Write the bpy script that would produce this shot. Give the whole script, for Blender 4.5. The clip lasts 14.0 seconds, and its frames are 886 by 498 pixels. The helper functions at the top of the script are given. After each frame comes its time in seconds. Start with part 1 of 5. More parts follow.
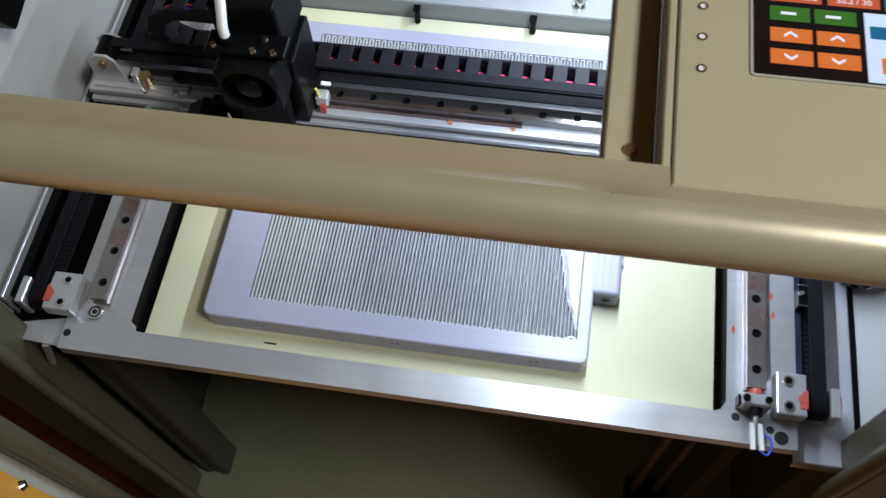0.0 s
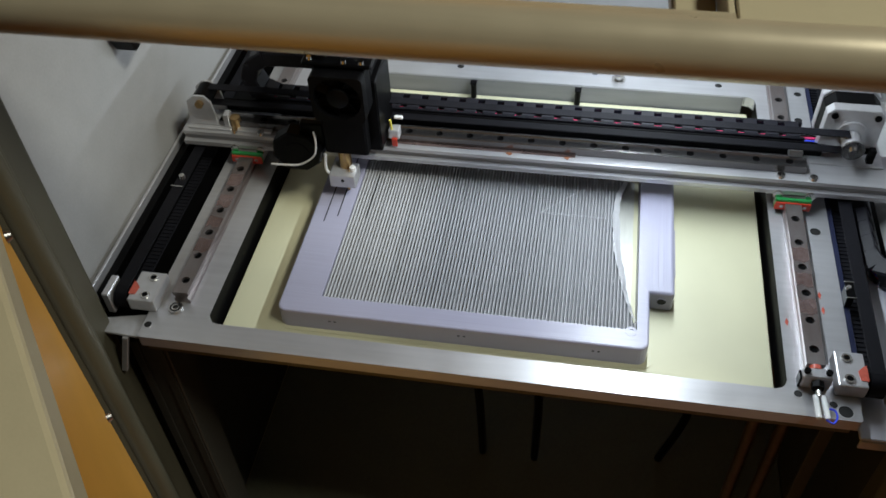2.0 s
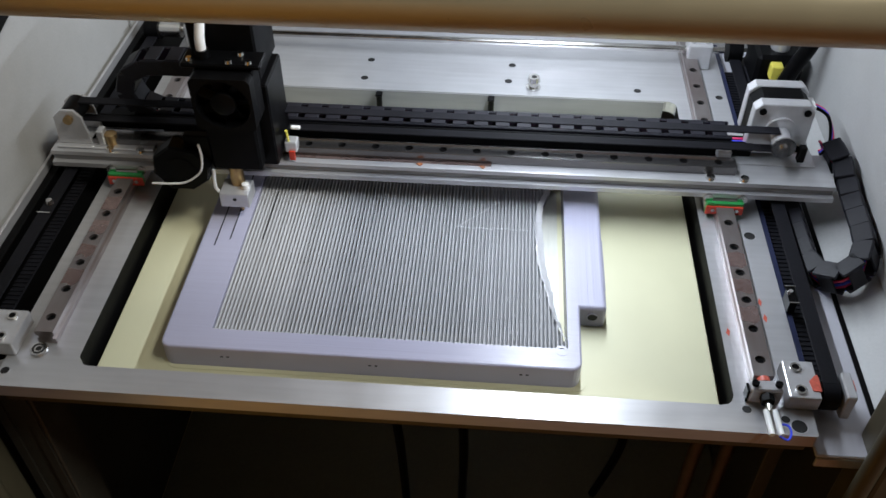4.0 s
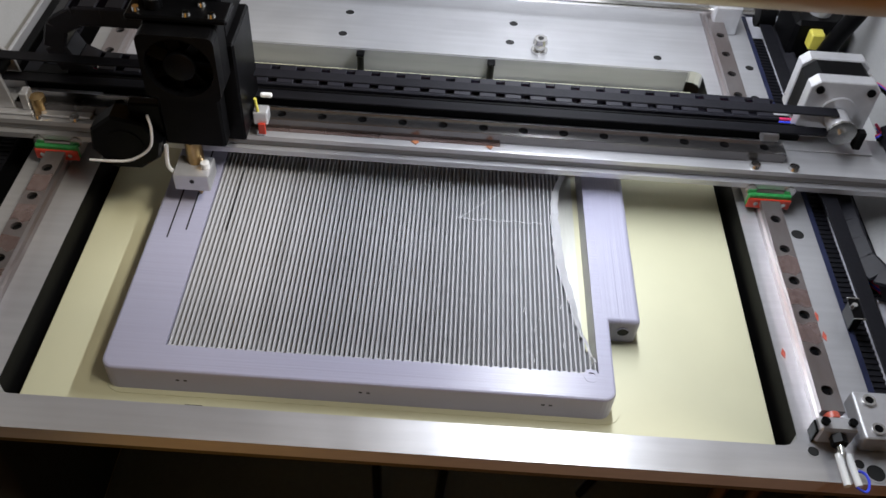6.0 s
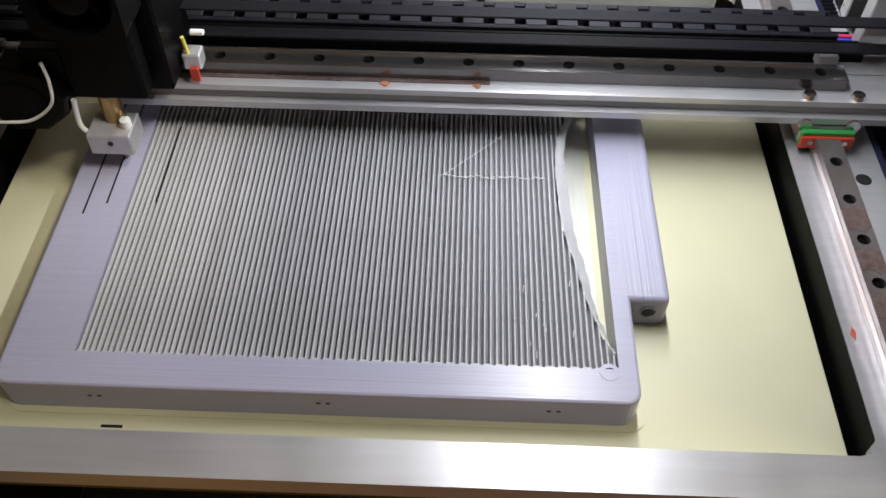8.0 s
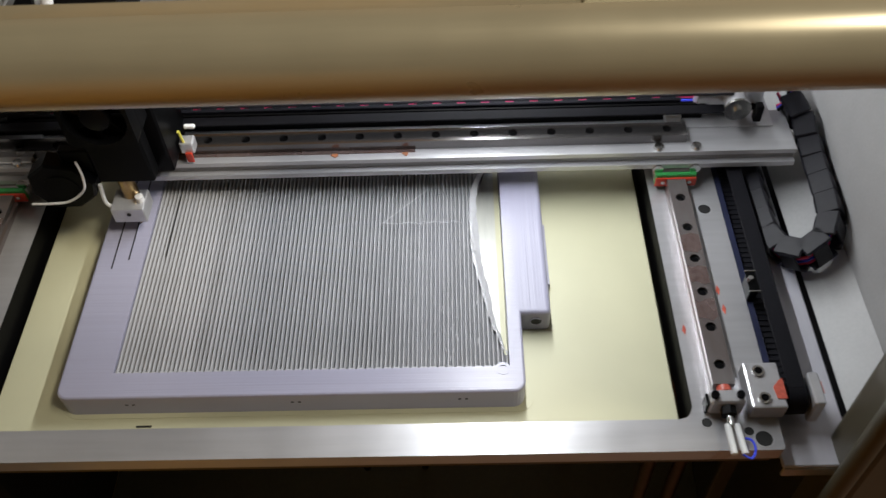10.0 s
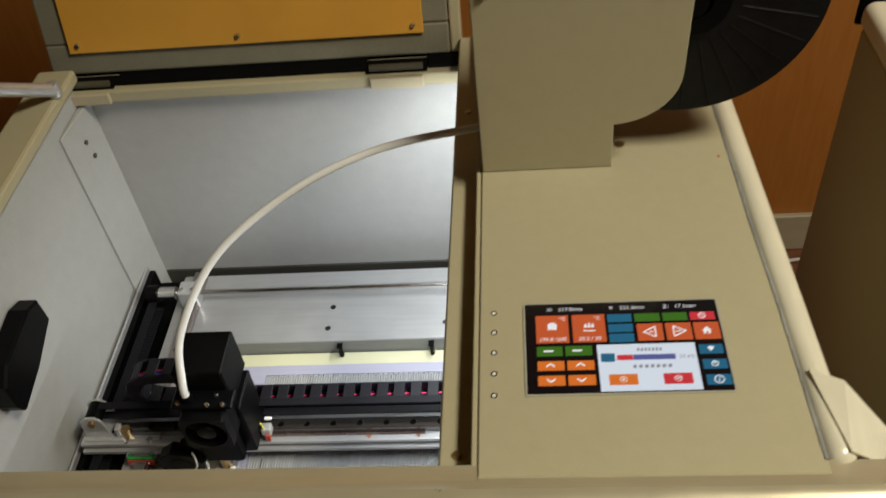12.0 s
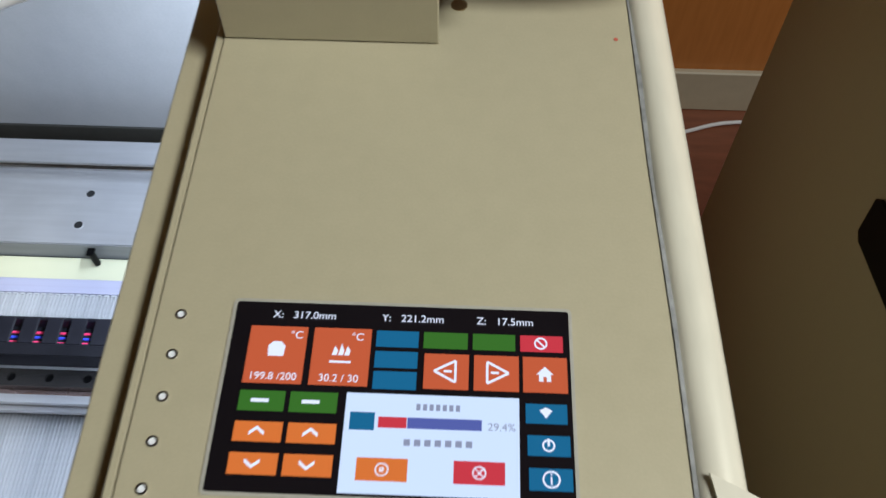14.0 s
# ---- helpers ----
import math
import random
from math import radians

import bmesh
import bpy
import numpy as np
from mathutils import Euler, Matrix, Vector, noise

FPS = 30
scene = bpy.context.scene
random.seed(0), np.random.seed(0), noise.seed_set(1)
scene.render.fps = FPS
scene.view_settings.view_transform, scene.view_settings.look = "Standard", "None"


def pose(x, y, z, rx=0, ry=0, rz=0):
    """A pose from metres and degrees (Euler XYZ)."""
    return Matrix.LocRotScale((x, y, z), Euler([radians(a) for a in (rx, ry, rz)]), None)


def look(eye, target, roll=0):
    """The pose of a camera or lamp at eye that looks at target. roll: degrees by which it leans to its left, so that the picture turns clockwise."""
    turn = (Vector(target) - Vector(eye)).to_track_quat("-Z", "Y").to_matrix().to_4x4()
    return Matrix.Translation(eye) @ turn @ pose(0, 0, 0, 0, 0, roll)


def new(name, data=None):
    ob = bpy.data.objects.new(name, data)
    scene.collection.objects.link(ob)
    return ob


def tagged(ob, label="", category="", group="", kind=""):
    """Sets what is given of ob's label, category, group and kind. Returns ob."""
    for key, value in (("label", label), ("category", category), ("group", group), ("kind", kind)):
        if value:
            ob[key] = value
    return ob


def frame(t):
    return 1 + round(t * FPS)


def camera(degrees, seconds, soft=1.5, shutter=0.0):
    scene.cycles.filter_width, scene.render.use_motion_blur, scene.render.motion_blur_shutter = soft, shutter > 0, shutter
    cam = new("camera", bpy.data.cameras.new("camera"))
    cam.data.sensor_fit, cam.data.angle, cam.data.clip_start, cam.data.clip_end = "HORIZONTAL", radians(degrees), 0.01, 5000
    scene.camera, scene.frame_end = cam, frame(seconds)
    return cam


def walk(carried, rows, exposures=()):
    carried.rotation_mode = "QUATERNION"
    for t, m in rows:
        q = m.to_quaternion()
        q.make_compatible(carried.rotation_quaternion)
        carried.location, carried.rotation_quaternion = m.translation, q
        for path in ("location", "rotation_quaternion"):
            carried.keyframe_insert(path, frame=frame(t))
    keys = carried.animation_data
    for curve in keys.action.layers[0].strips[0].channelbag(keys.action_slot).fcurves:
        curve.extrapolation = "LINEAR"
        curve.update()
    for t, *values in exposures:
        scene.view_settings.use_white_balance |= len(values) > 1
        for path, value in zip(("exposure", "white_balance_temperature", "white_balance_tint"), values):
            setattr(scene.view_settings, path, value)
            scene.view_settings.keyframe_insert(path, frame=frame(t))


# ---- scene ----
cam = camera(53.0, 14.0, 1.5, 0.3)
PATH = [
    (0, (-0.15, -0.22, 0.55), (-0.355, 0.679, -1.224), -4.5),
    (0.5, (-0.121, -0.246, 0.566), (-0.331, 0.67, -1.199), -5.6),
    (1, (-0.109, -0.276, 0.565), (-0.307, 0.649, -1.197), -5.9),
    (1.5, (-0.125, -0.343, 0.545), (-0.379, 0.751, -1.11), -7.4),
    (2, (-0.165, -0.394, 0.483), (-0.452, 0.958, -0.963), -3.1),
    (2.5, (-0.163, -0.38, 0.468), (-0.449, 0.956, -0.992), -2.0),
    (3, (-0.16, -0.383, 0.446), (-0.397, 1.024, -0.955), -0.7),
    (3.5, (-0.162, -0.375, 0.429), (-0.348, 1.054, -0.957), 0.3),
    (4, (-0.165, -0.359, 0.421), (-0.279, 1.086, -0.957), -0.1),
    (4.2, (-0.168, -0.349, 0.414), (-0.261, 1.099, -0.963), -0.1),
    (6.3, (-0.206, -0.257, 0.347), (-0.190, 1.112, -1.114), 4.6),
    (6.5, (-0.198, -0.245, 0.326), (-0.198, 1.115, -1.141), 4.4),
    (7, (-0.196, -0.189, 0.300), (-0.194, 1.083, -1.243), 3.4),
    (9.3, (-0.164, -0.214, 0.356), (-0.239, 1.078, -1.168), -2.5),
    (9.5, (-0.162, -0.221, 0.372), (-0.211, 1.048, -1.173), -2.0),
    (10, (-0.14, -0.261, 0.425), (-0.186, 1.005, -1.123), -2.9),
    (10.5, (-0.125, -0.294, 0.479), (-0.241, 0.972, -1.065), -6.3),
    (11, (-0.112, -0.312, 0.543), (-0.262, 0.941, -1.009), -8.6),
    (11.5, (-0.092, -0.305, 0.628), (-0.296, 0.979, -0.892), -10.1),
    (12, (-0.07, -0.299, 0.709), (-0.26, 1.11, -0.698), -7.6),
    (12.5, (-0.015, -0.281, 0.736), (-0.168, 1.14, -0.663), -6.7),
    (13, (0.003, -0.199, 0.675), (-0.045, 1.112, -0.833), -3.5),
    (13.5, (0.008, -0.139, 0.631), (-0.054, 1.01, -1.005), -0.8),
    (14, (0.008, -0.073, 0.553), (-0.03, 1.023, -1.119), 0.2),
]
walk(cam, [(t, look(*p)) for t, *p in PATH], [(0, 0.15, 5700, 8), (1.0, -0.03, 5750, 7), (2.2, -0.12, 6150, 6), (4.2, 0.0, 6100, 10), (6.5, -0.03, 6500, 13), (9.5, -0.15, 6650, 12), (10.5, -0.24, 6700, 9), (11.5, -0.40, 6950, 8), (12.2, 0.14, 6650, 5), (13.2, 0.34, 5600, 8), (14.0, 0.20, 5500, 9)])

# ---- light ----
W = bpy.data.worlds.new("room_air")
scene.world = W
W.use_nodes = True
W.node_tree.nodes["Background"].inputs[0].default_value = (1.0, 0.95, 0.85, 1)
W.node_tree.nodes["Background"].inputs[1].default_value = 0.012
scene.view_settings.exposure = 0.0


def area_lamp(name, eye, target, sx, sy, watts, col, roll=0):
    d = bpy.data.lights.new(name, "AREA")
    d.shape, d.size, d.size_y, d.energy, d.color = "RECTANGLE", sx, sy, watts, col
    ob = new(name, d)
    ob.matrix_world = look(eye, target, roll)
    return ob


# white LED strip under the inner edge of the top deck, and the room's ceiling lamp
area_lamp("led_strip_light", (-0.118, 0.215, 0.232), (-0.148, 0.215, 0.0), 0.008, 0.32, 1.78, (0.90, 0.95, 1.0), 90)
area_lamp("ceiling_lamp_light", (0.90, -0.34, 1.88), (0.90, -0.34, 0.0), 0.3, 0.6, 40, (1.0, 0.94, 0.79))


# ---- materials ----
def mat(name, col, rough=0.5, metal=0.0, var=0.12, scale=40.0, bump=0.0, stretch=(1, 1, 1), col2=None, emit=0.0, spec=0.5, island=0.0, coat=0.0, fine=0.0):
    m = bpy.data.materials.new(name)
    m.use_nodes = True
    nt = m.node_tree
    b = nt.nodes["Principled BSDF"]
    b.inputs["Roughness"].default_value, b.inputs["Metallic"].default_value = rough, metal
    b.inputs["Specular IOR Level"].default_value = spec
    b.inputs["Coat Weight"].default_value = coat
    if emit:
        b.inputs["Base Color"].default_value = (0.01, 0.01, 0.01, 1)
        b.inputs["Emission Color"].default_value, b.inputs["Emission Strength"].default_value = (*col, 1), emit
        b.inputs["Roughness"].default_value = 0.15
        return m
    tc = nt.nodes.new("ShaderNodeTexCoord")
    mp = nt.nodes.new("ShaderNodeMapping")
    mp.inputs["Scale"].default_value = stretch
    nt.links.new(tc.outputs["Object"], mp.inputs[0])
    n1 = nt.nodes.new("ShaderNodeTexNoise")
    n1.inputs["Scale"].default_value, n1.inputs["Detail"].default_value = scale, 6
    n2 = nt.nodes.new("ShaderNodeTexNoise")
    n2.inputs["Scale"].default_value, n2.inputs["Detail"].default_value = scale * 0.12, 4
    nt.links.new(mp.outputs[0], n1.inputs[0])
    nt.links.new(tc.outputs["Object"], n2.inputs[0])
    add = nt.nodes.new("ShaderNodeMath")
    add.operation = "ADD"
    nt.links.new(n1.outputs[0], add.inputs[0])
    nt.links.new(n2.outputs[0], add.inputs[1])
    ramp = nt.nodes.new("ShaderNodeMapRange")
    ramp.inputs[1].default_value, ramp.inputs[2].default_value = 0.7, 1.3
    nt.links.new(add.outputs[0], ramp.inputs[0])
    mix = nt.nodes.new("ShaderNodeMix")
    mix.data_type = "RGBA"
    c2 = col2 if col2 else tuple(c * (1 - var * 1.6) for c in col)
    mix.inputs[6].default_value, mix.inputs[7].default_value = (*c2, 1), (*(min(1, c * (1 + var * 0.4)) for c in col), 1)
    nt.links.new(ramp.outputs[0], mix.inputs[0])
    last = mix.outputs[2]
    if island:
        oi = nt.nodes.new("ShaderNodeObjectInfo")
        mr = nt.nodes.new("ShaderNodeMapRange")
        mr.inputs[3].default_value, mr.inputs[4].default_value = 1 - island, 1 + island * 0.3
        nt.links.new(oi.outputs["Random"], mr.inputs[0])
        mu = nt.nodes.new("ShaderNodeMix")
        mu.data_type, mu.blend_type = "RGBA", "MULTIPLY"
        mu.inputs[0].default_value = 1
        nt.links.new(last, mu.inputs[6])
        nt.links.new(mr.outputs[0], mu.inputs[7])
        last = mu.outputs[2]
    nt.links.new(last, b.inputs["Base Color"])
    rr = nt.nodes.new("ShaderNodeMapRange")
    rr.inputs[3].default_value, rr.inputs[4].default_value = max(0.03, rough - 0.08), min(1, rough + 0.1)
    nt.links.new(n2.outputs[0], rr.inputs[0])
    nt.links.new(rr.outputs[0], b.inputs["Roughness"])
    if bump:
        bp = nt.nodes.new("ShaderNodeBump")
        bp.inputs["Strength"].default_value, bp.inputs["Distance"].default_value = bump, 0.0006
        nt.links.new(n1.outputs[0], bp.inputs["Height"])
        nt.links.new(bp.outputs[0], b.inputs["Normal"])
    return m


GOLD = mat("champagne_powder_paint", (0.45, 0.40, 0.265), 0.42, 0.0, 0.03, 900, 0.06)
GOLD_TUBE = mat("champagne_anodised_tube", (0.50, 0.44, 0.31), 0.30, 0.30, 0.05, 300, 0.04, (0.05, 1, 1))
GOLD_PALE = mat("champagne_pale_tube", (0.80, 0.75, 0.60), 0.32, 0.1, 0.06, 200, 0.04, (1, 0.1, 1))
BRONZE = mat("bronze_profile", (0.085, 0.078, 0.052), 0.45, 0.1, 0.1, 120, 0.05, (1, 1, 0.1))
GREYP = mat("grey_sheet_paint", (0.42, 0.40, 0.34), 0.5, 0.0, 0.08, 300, 0.05)
# olive-grey of the hatch frame, darkened for the shade it stands in
LIDM = mat("olive_grey_hatch_in_shade", (0.21, 0.195, 0.145), 0.5, 0.0, 0.08, 300, 0.05)
WHITEP = mat("white_powder_paint", (0.42, 0.42, 0.42), 0.45, 0.0, 0.05, 500, 0.12)
ALU = mat("brushed_aluminium", (0.54, 0.54, 0.56), 0.34, 0.58, 0.07, 260, 0.06, (0.06, 1, 1))
ALU_Y = mat("brushed_aluminium_lengthwise", (0.54, 0.54, 0.565), 0.36, 0.58, 0.07, 260, 0.06, (1, 0.06, 1))
ALU_M = mat("milled_aluminium", (0.60, 0.60, 0.62), 0.30, 0.55, 0.08, 160, 0.05)
STEEL = mat("ground_rail_steel", (0.40, 0.38, 0.38), 0.32, 0.9, 0.15, 60, 0.0, (1, 0.3, 1), col2=(0.27, 0.22, 0.21))
CHROME = mat("bright_screw_steel", (0.70, 0.69, 0.67), 0.2, 1.0, 0.1, 300)
BRASS = mat("worn_brass", (0.50, 0.34, 0.16), 0.3, 0.9, 0.2, 200)
BLACK = mat("black_plastic", (0.0030, 0.0030, 0.0034), 0.36, 0.0, 0.2, 250, 0.06, spec=0.08)
BLACK_SATIN = mat("black_matt_sheet", (0.0030, 0.0030, 0.0034), 0.5, 0.0, 0.2, 250, 0.08, spec=0.08)
CHAINM = mat("chain_nylon", (0.009, 0.009, 0.014), 0.5, 0.0, 0.2, 200, 0.08, spec=0.3)
BELT = mat("rubber_belt", (0.008, 0.008, 0.011), 0.6, 0.0, 0.2, 400, 0.2, spec=0.15)
HOLE = mat("dark_bore", (0.006, 0.006, 0.006), 0.6)
PLA = mat("lilac_grey_print", (0.36, 0.355, 0.46), 0.29, 0.0, 0.05, 60, 0.35, (0.12, 12, 1))
PLA_Y = mat("lilac_grey_print_along", (0.36, 0.355, 0.46), 0.36, 0.0, 0.05, 60, 0.35, (12, 0.12, 1))
RIBM = mat("rib_print", (0.43, 0.43, 0.445), 0.5, 0.0, 0.05, 300, 0.1, island=0.10)
POCKET = mat("print_floor_layer", (0.36, 0.36, 0.375), 0.55, 0.0, 0.15, 120)
STRAND = mat("stringy_filament", (0.70, 0.70, 0.72), 0.25, 0.0, 0.04, 300)
BED = mat("pale_yellow_bed_sheet", (0.60, 0.585, 0.40), 0.48, 0.0, 0.035, 30, 0.05)
RED = mat("red_end_seal", (0.55, 0.045, 0.02), 0.4, 0.0, 0.15, 200)
GREEN = mat("green_end_cap", (0.03, 0.28, 0.07), 0.4, 0.0, 0.15, 200)
LACQ = mat("red_marking_lacquer", (0.66, 0.13, 0.085), 0.35, 0.0, 0.25, 500, 0.3)
RUST = mat("brown_red_grease_stain", (0.33, 0.255, 0.245), 0.25, 0.75, 0.3, 300, col2=(0.21, 0.135, 0.12))
PTFE = mat("white_ptfe", (0.82, 0.82, 0.82), 0.35, 0.0, 0.03, 100)
ORANGE = mat("orange_acrylic", (0.72, 0.36, 0.06), 0.25, 0.0, 0.06, 20, 0.0, spec=0.5)
WOOD = mat("orange_wood_panel", (0.52, 0.20, 0.045), 0.4, 0.0, 0.12, 14, 0.05, (6, 6, 0.6), col2=(0.44, 0.16, 0.032))
FLOORM = mat("red_brown_floor", (0.24, 0.085, 0.042), 0.4, 0.0, 0.2, 12, 0.05, (1, 6, 1), col2=(0.17, 0.06, 0.03))
SKIRT = mat("pale_skirting", (0.50, 0.43, 0.30), 0.5, 0.0, 0.06, 40)
ROOMW = mat("dark_room_plaster", (0.13, 0.12, 0.10), 0.8, 0.0, 0.06, 12, 0.1)
BLUE = mat("blue_wire", (0.05, 0.08, 0.75), 0.4)
PINK = mat("red_wire", (0.80, 0.05, 0.16), 0.4)
YELLOW = mat("yellow_plug", (0.68, 0.60, 0.10), 0.4)
CLEAR = mat("clear_plastic", (0.75, 0.78, 0.80), 0.12, 0.0, 0.05, 100)
FILAMENT = mat("black_spool_plastic", (0.006, 0.006, 0.007), 0.45, 0.0, 0.3, 160, 0.5, spec=0.2)
SPATTER = mat("grey_scuffs", (0.30, 0.30, 0.29), 0.6, 0.0, 0.3, 200)


SPOT = mat("old_brown_lacquer", (0.34, 0.13, 0.06), 0.4, 0.0, 0.3, 500, 0.3)
RODM = mat("dark_copper_rod", (0.10, 0.07, 0.045), 0.4, 0.6, 0.2, 120)
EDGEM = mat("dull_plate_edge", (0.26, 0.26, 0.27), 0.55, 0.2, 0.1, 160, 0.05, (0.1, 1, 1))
STEEL_DARK = mat("dark_polished_rail_steel", (0.20, 0.19, 0.19), 0.18, 0.9, 0.15, 60, 0.0, (0.3, 1, 1))
TRAYM = mat("grey_zinc_sheet", (0.60, 0.60, 0.66), 0.42, 0.2, 0.15, 80, 0.05, (1, 0.2, 1))
# dark colour holds the shade of the room below the bed
SHADEP = mat("sheet_paint_in_shade", (0.05, 0.048, 0.04), 0.55, 0.0, 0.12, 200, 0.05)


# ---- mesh helpers ----
def box(bm, x0, x1, y0, y1, z0, z1, bev=0.0005, m=None, seg=1):
    b2 = bmesh.new()
    bmesh.ops.create_cube(b2, size=1, matrix=Matrix.LocRotScale(((x0 + x1) / 2, (y0 + y1) / 2, (z0 + z1) / 2), None, (x1 - x0, y1 - y0, z1 - z0)))
    if bev:
        bev = min(bev, 0.45 * min(x1 - x0, y1 - y0, z1 - z0))
        bmesh.ops.bevel(b2, geom=b2.edges[:], offset=bev, segments=seg, affect="EDGES", profile=0.5)
    return join(bm, b2, m)


def join(bm, b2, m=None):
    if m is not None:
        b2.transform(m)
    me = bpy.data.meshes.new("tmp")
    b2.to_mesh(me)
    b2.free()
    bm.from_mesh(me)
    bpy.data.meshes.remove(me)
    return bm


def cyl(bm, p0, p1, r, seg=20, r2=None, bev=0.0):
    p0, p1 = Vector(p0), Vector(p1)
    b2 = bmesh.new()
    d = p1 - p0
    bmesh.ops.create_cone(b2, cap_ends=True, segments=seg, radius1=r, radius2=r if r2 is None else r2, depth=d.length)
    if bev:
        bmesh.ops.bevel(b2, geom=[e for e in b2.edges if len(e.link_faces) == 2 and any(len(f.verts) > 4 for f in e.link_faces)], offset=bev, segments=2, affect="EDGES", profile=0.5)
    return join(bm, b2, Matrix.Translation((p0 + p1) / 2) @ d.to_track_quat("Z", "Y").to_matrix().to_4x4())


def prism(bm, pts, a0, a1, axis="z", bev=0.0, seg=1):
    """A flat outline pulled from a0 to a1 along an axis."""
    b2 = bmesh.new()
    put = {"z": lambda u, v, a: (u, v, a), "y": lambda u, v, a: (u, a, v), "x": lambda u, v, a: (a, u, v)}[axis]
    lo = [b2.verts.new(put(u, v, a0)) for u, v in pts]
    hi = [b2.verts.new(put(u, v, a1)) for u, v in pts]
    n = len(pts)
    b2.faces.new(lo[::-1])
    top = b2.faces.new(hi)
    for i in range(n):
        b2.faces.new((lo[i], lo[(i + 1) % n], hi[(i + 1) % n], hi[i]))
    bmesh.ops.recalc_face_normals(b2, faces=b2.faces)
    if bev:
        bmesh.ops.bevel(b2, geom=[e for f in (top, b2.faces[0]) for e in f.edges], offset=bev, segments=seg, affect="EDGES", profile=0.5)
    return join(bm, b2)


def rounded(x0, x1, y0, y1, r, n=6):
    pts = []
    for cx, cy, a in ((x1 - r, y1 - r, 0), (x0 + r, y1 - r, 90), (x0 + r, y0 + r, 180), (x1 - r, y0 + r, 270)):
        for i in range(n + 1):
            t = radians(a + 90 * i / n)
            pts.append((cx + r * math.cos(t), cy + r * math.sin(t)))
    return pts


def ring(bm, outer, inner, z0, z1, bev=0.0):
    """A frame between two outlines with the same number of points."""
    n = len(outer)
    rows = [[bm.verts.new((x, y, z)) for x, y in o] for o, z in ((outer, z0), (outer, z1), (inner, z1), (inner, z0))]
    for k in range(4):
        a, b = rows[k], rows[(k + 1) % 4]
        for i in range(n):
            bm.faces.new((a[i], a[(i + 1) % n], b[(i + 1) % n], b[i]))
    bmesh.ops.recalc_face_normals(bm, faces=bm.faces[:])
    return bm


def tube(bm, pts, r, seg=10, flat=None):
    """A round wire through points."""
    pts = [Vector(p) for p in pts]
    prev = None
    rings = []
    for i, p in enumerate(pts):
        d = (pts[min(i + 1, len(pts) - 1)] - pts[max(i - 1, 0)]).normalized()
        if prev is None:
            up = Vector((0, 0, 1)) if abs(d.z) < 0.9 else Vector((1, 0, 0))
            s = d.cross(up).normalized()
        else:
            s = (prev - d * prev.dot(d)).normalized()
        prev = s
        u = d.cross(s)
        rings.append([bm.verts.new(p + r * (math.cos(6.2832 * k / seg) * s + math.sin(6.2832 * k / seg) * u)) for k in range(seg)])
    for a, b in zip(rings, rings[1:]):
        for k in range(seg):
            bm.faces.new((a[k], a[(k + 1) % seg], b[(k + 1) % seg], b[k]))
    bm.faces.new(rings[0][::-1])
    bm.faces.new(rings[-1])
    return bm


def smooth_path(pts, n=8):
    pts = [Vector(p) for p in pts]
    out = []
    for i in range(len(pts) - 1):
        a, b, c, d = pts[max(i - 1, 0)], pts[i], pts[i + 1], pts[min(i + 2, len(pts) - 1)]
        for k in range(n):
            t = k / n
            out.append(0.5 * ((2 * b) + (c - a) * t + (2 * a - 5 * b + 4 * c - d) * t * t + (3 * b - a - 3 * c + d) * t ** 3))
    out.append(pts[-1])
    return out


def part(name, bm, material, parent=None, label="", smooth=False):
    me = bpy.data.meshes.new(name)
    bm.to_mesh(me)
    bm.free()
    me.materials.append(material)
    if smooth:
        me.shade_smooth()
        me.set_sharp_from_angle(angle=radians(35))
    ob = new(name, me)
    ob.parent = parent
    if label:
        tagged(ob, label)
    return ob


def share(name, ob, m, parent):
    o = new(name, ob.data)
    o.parent = parent
    o.matrix_basis = m
    return o


def thing(name, label, category, at=(0, 0, 0), group="", kind=""):
    e = new(name)
    e.empty_display_size = 0.01
    return tagged(e, label, category, group, kind)


def B():
    return bmesh.new()


def structure(name, bm, material, label="", smooth=False):
    ob = part(name, bm, material, None, "", smooth)
    return tagged(ob, label, "", "", "structure")


# ---- levels of the machine ----
XL, XR = -0.518, 0.098       # inner faces of the side walls
YB = 0.432                   # inner face of the back wall
ZT = 0.2665                   # top of the deck
ZF = -0.011                  # top of the frame plate
BEDZ = -0.0285               # bed sheet
FLOORZ = -0.87

# ---- the room ----
structure("floor", box(B(), -3, 3.2, -3, 1.25, FLOORZ - 0.05, FLOORZ, 0), FLOORM, "red-brown laminate floor")
structure("wall_back", box(B(), -3, 3.2, 1.25, 1.33, FLOORZ, 2.0, 0), WOOD, "orange wood-panelled room wall")
# other walls and ceiling are unseen, added dark to keep bounced light low
structure("wall_front", box(B(), -3, 3.2, -3.1, -3.0, FLOORZ, 2.0, 0), ROOMW, "unseen dark room wall that limits bounced light")
structure("wall_left", box(B(), -3.1, -3.0, -3, 1.25, FLOORZ, 2.0, 0), ROOMW, "unseen dark room wall that limits bounced light")
structure("wall_right", box(B(), 3.2, 3.3, -3, 1.25, FLOORZ, 2.0, 0), ROOMW, "unseen dark room wall that limits bounced light")
structure("ceiling", box(B(), -3.1, 3.3, -3.1, 1.33, 2.0, 2.05, 0), ROOMW, "unseen dark ceiling that limits bounced light")
structure("baseboard", box(B(), -3, 3.2, 1.235, 1.2495, FLOORZ, FLOORZ + 0.11, 0.003), SKIRT, "pale cream skirting board")
c = thing("floor_cable", "thin white cable lying along the skirting", "cable")
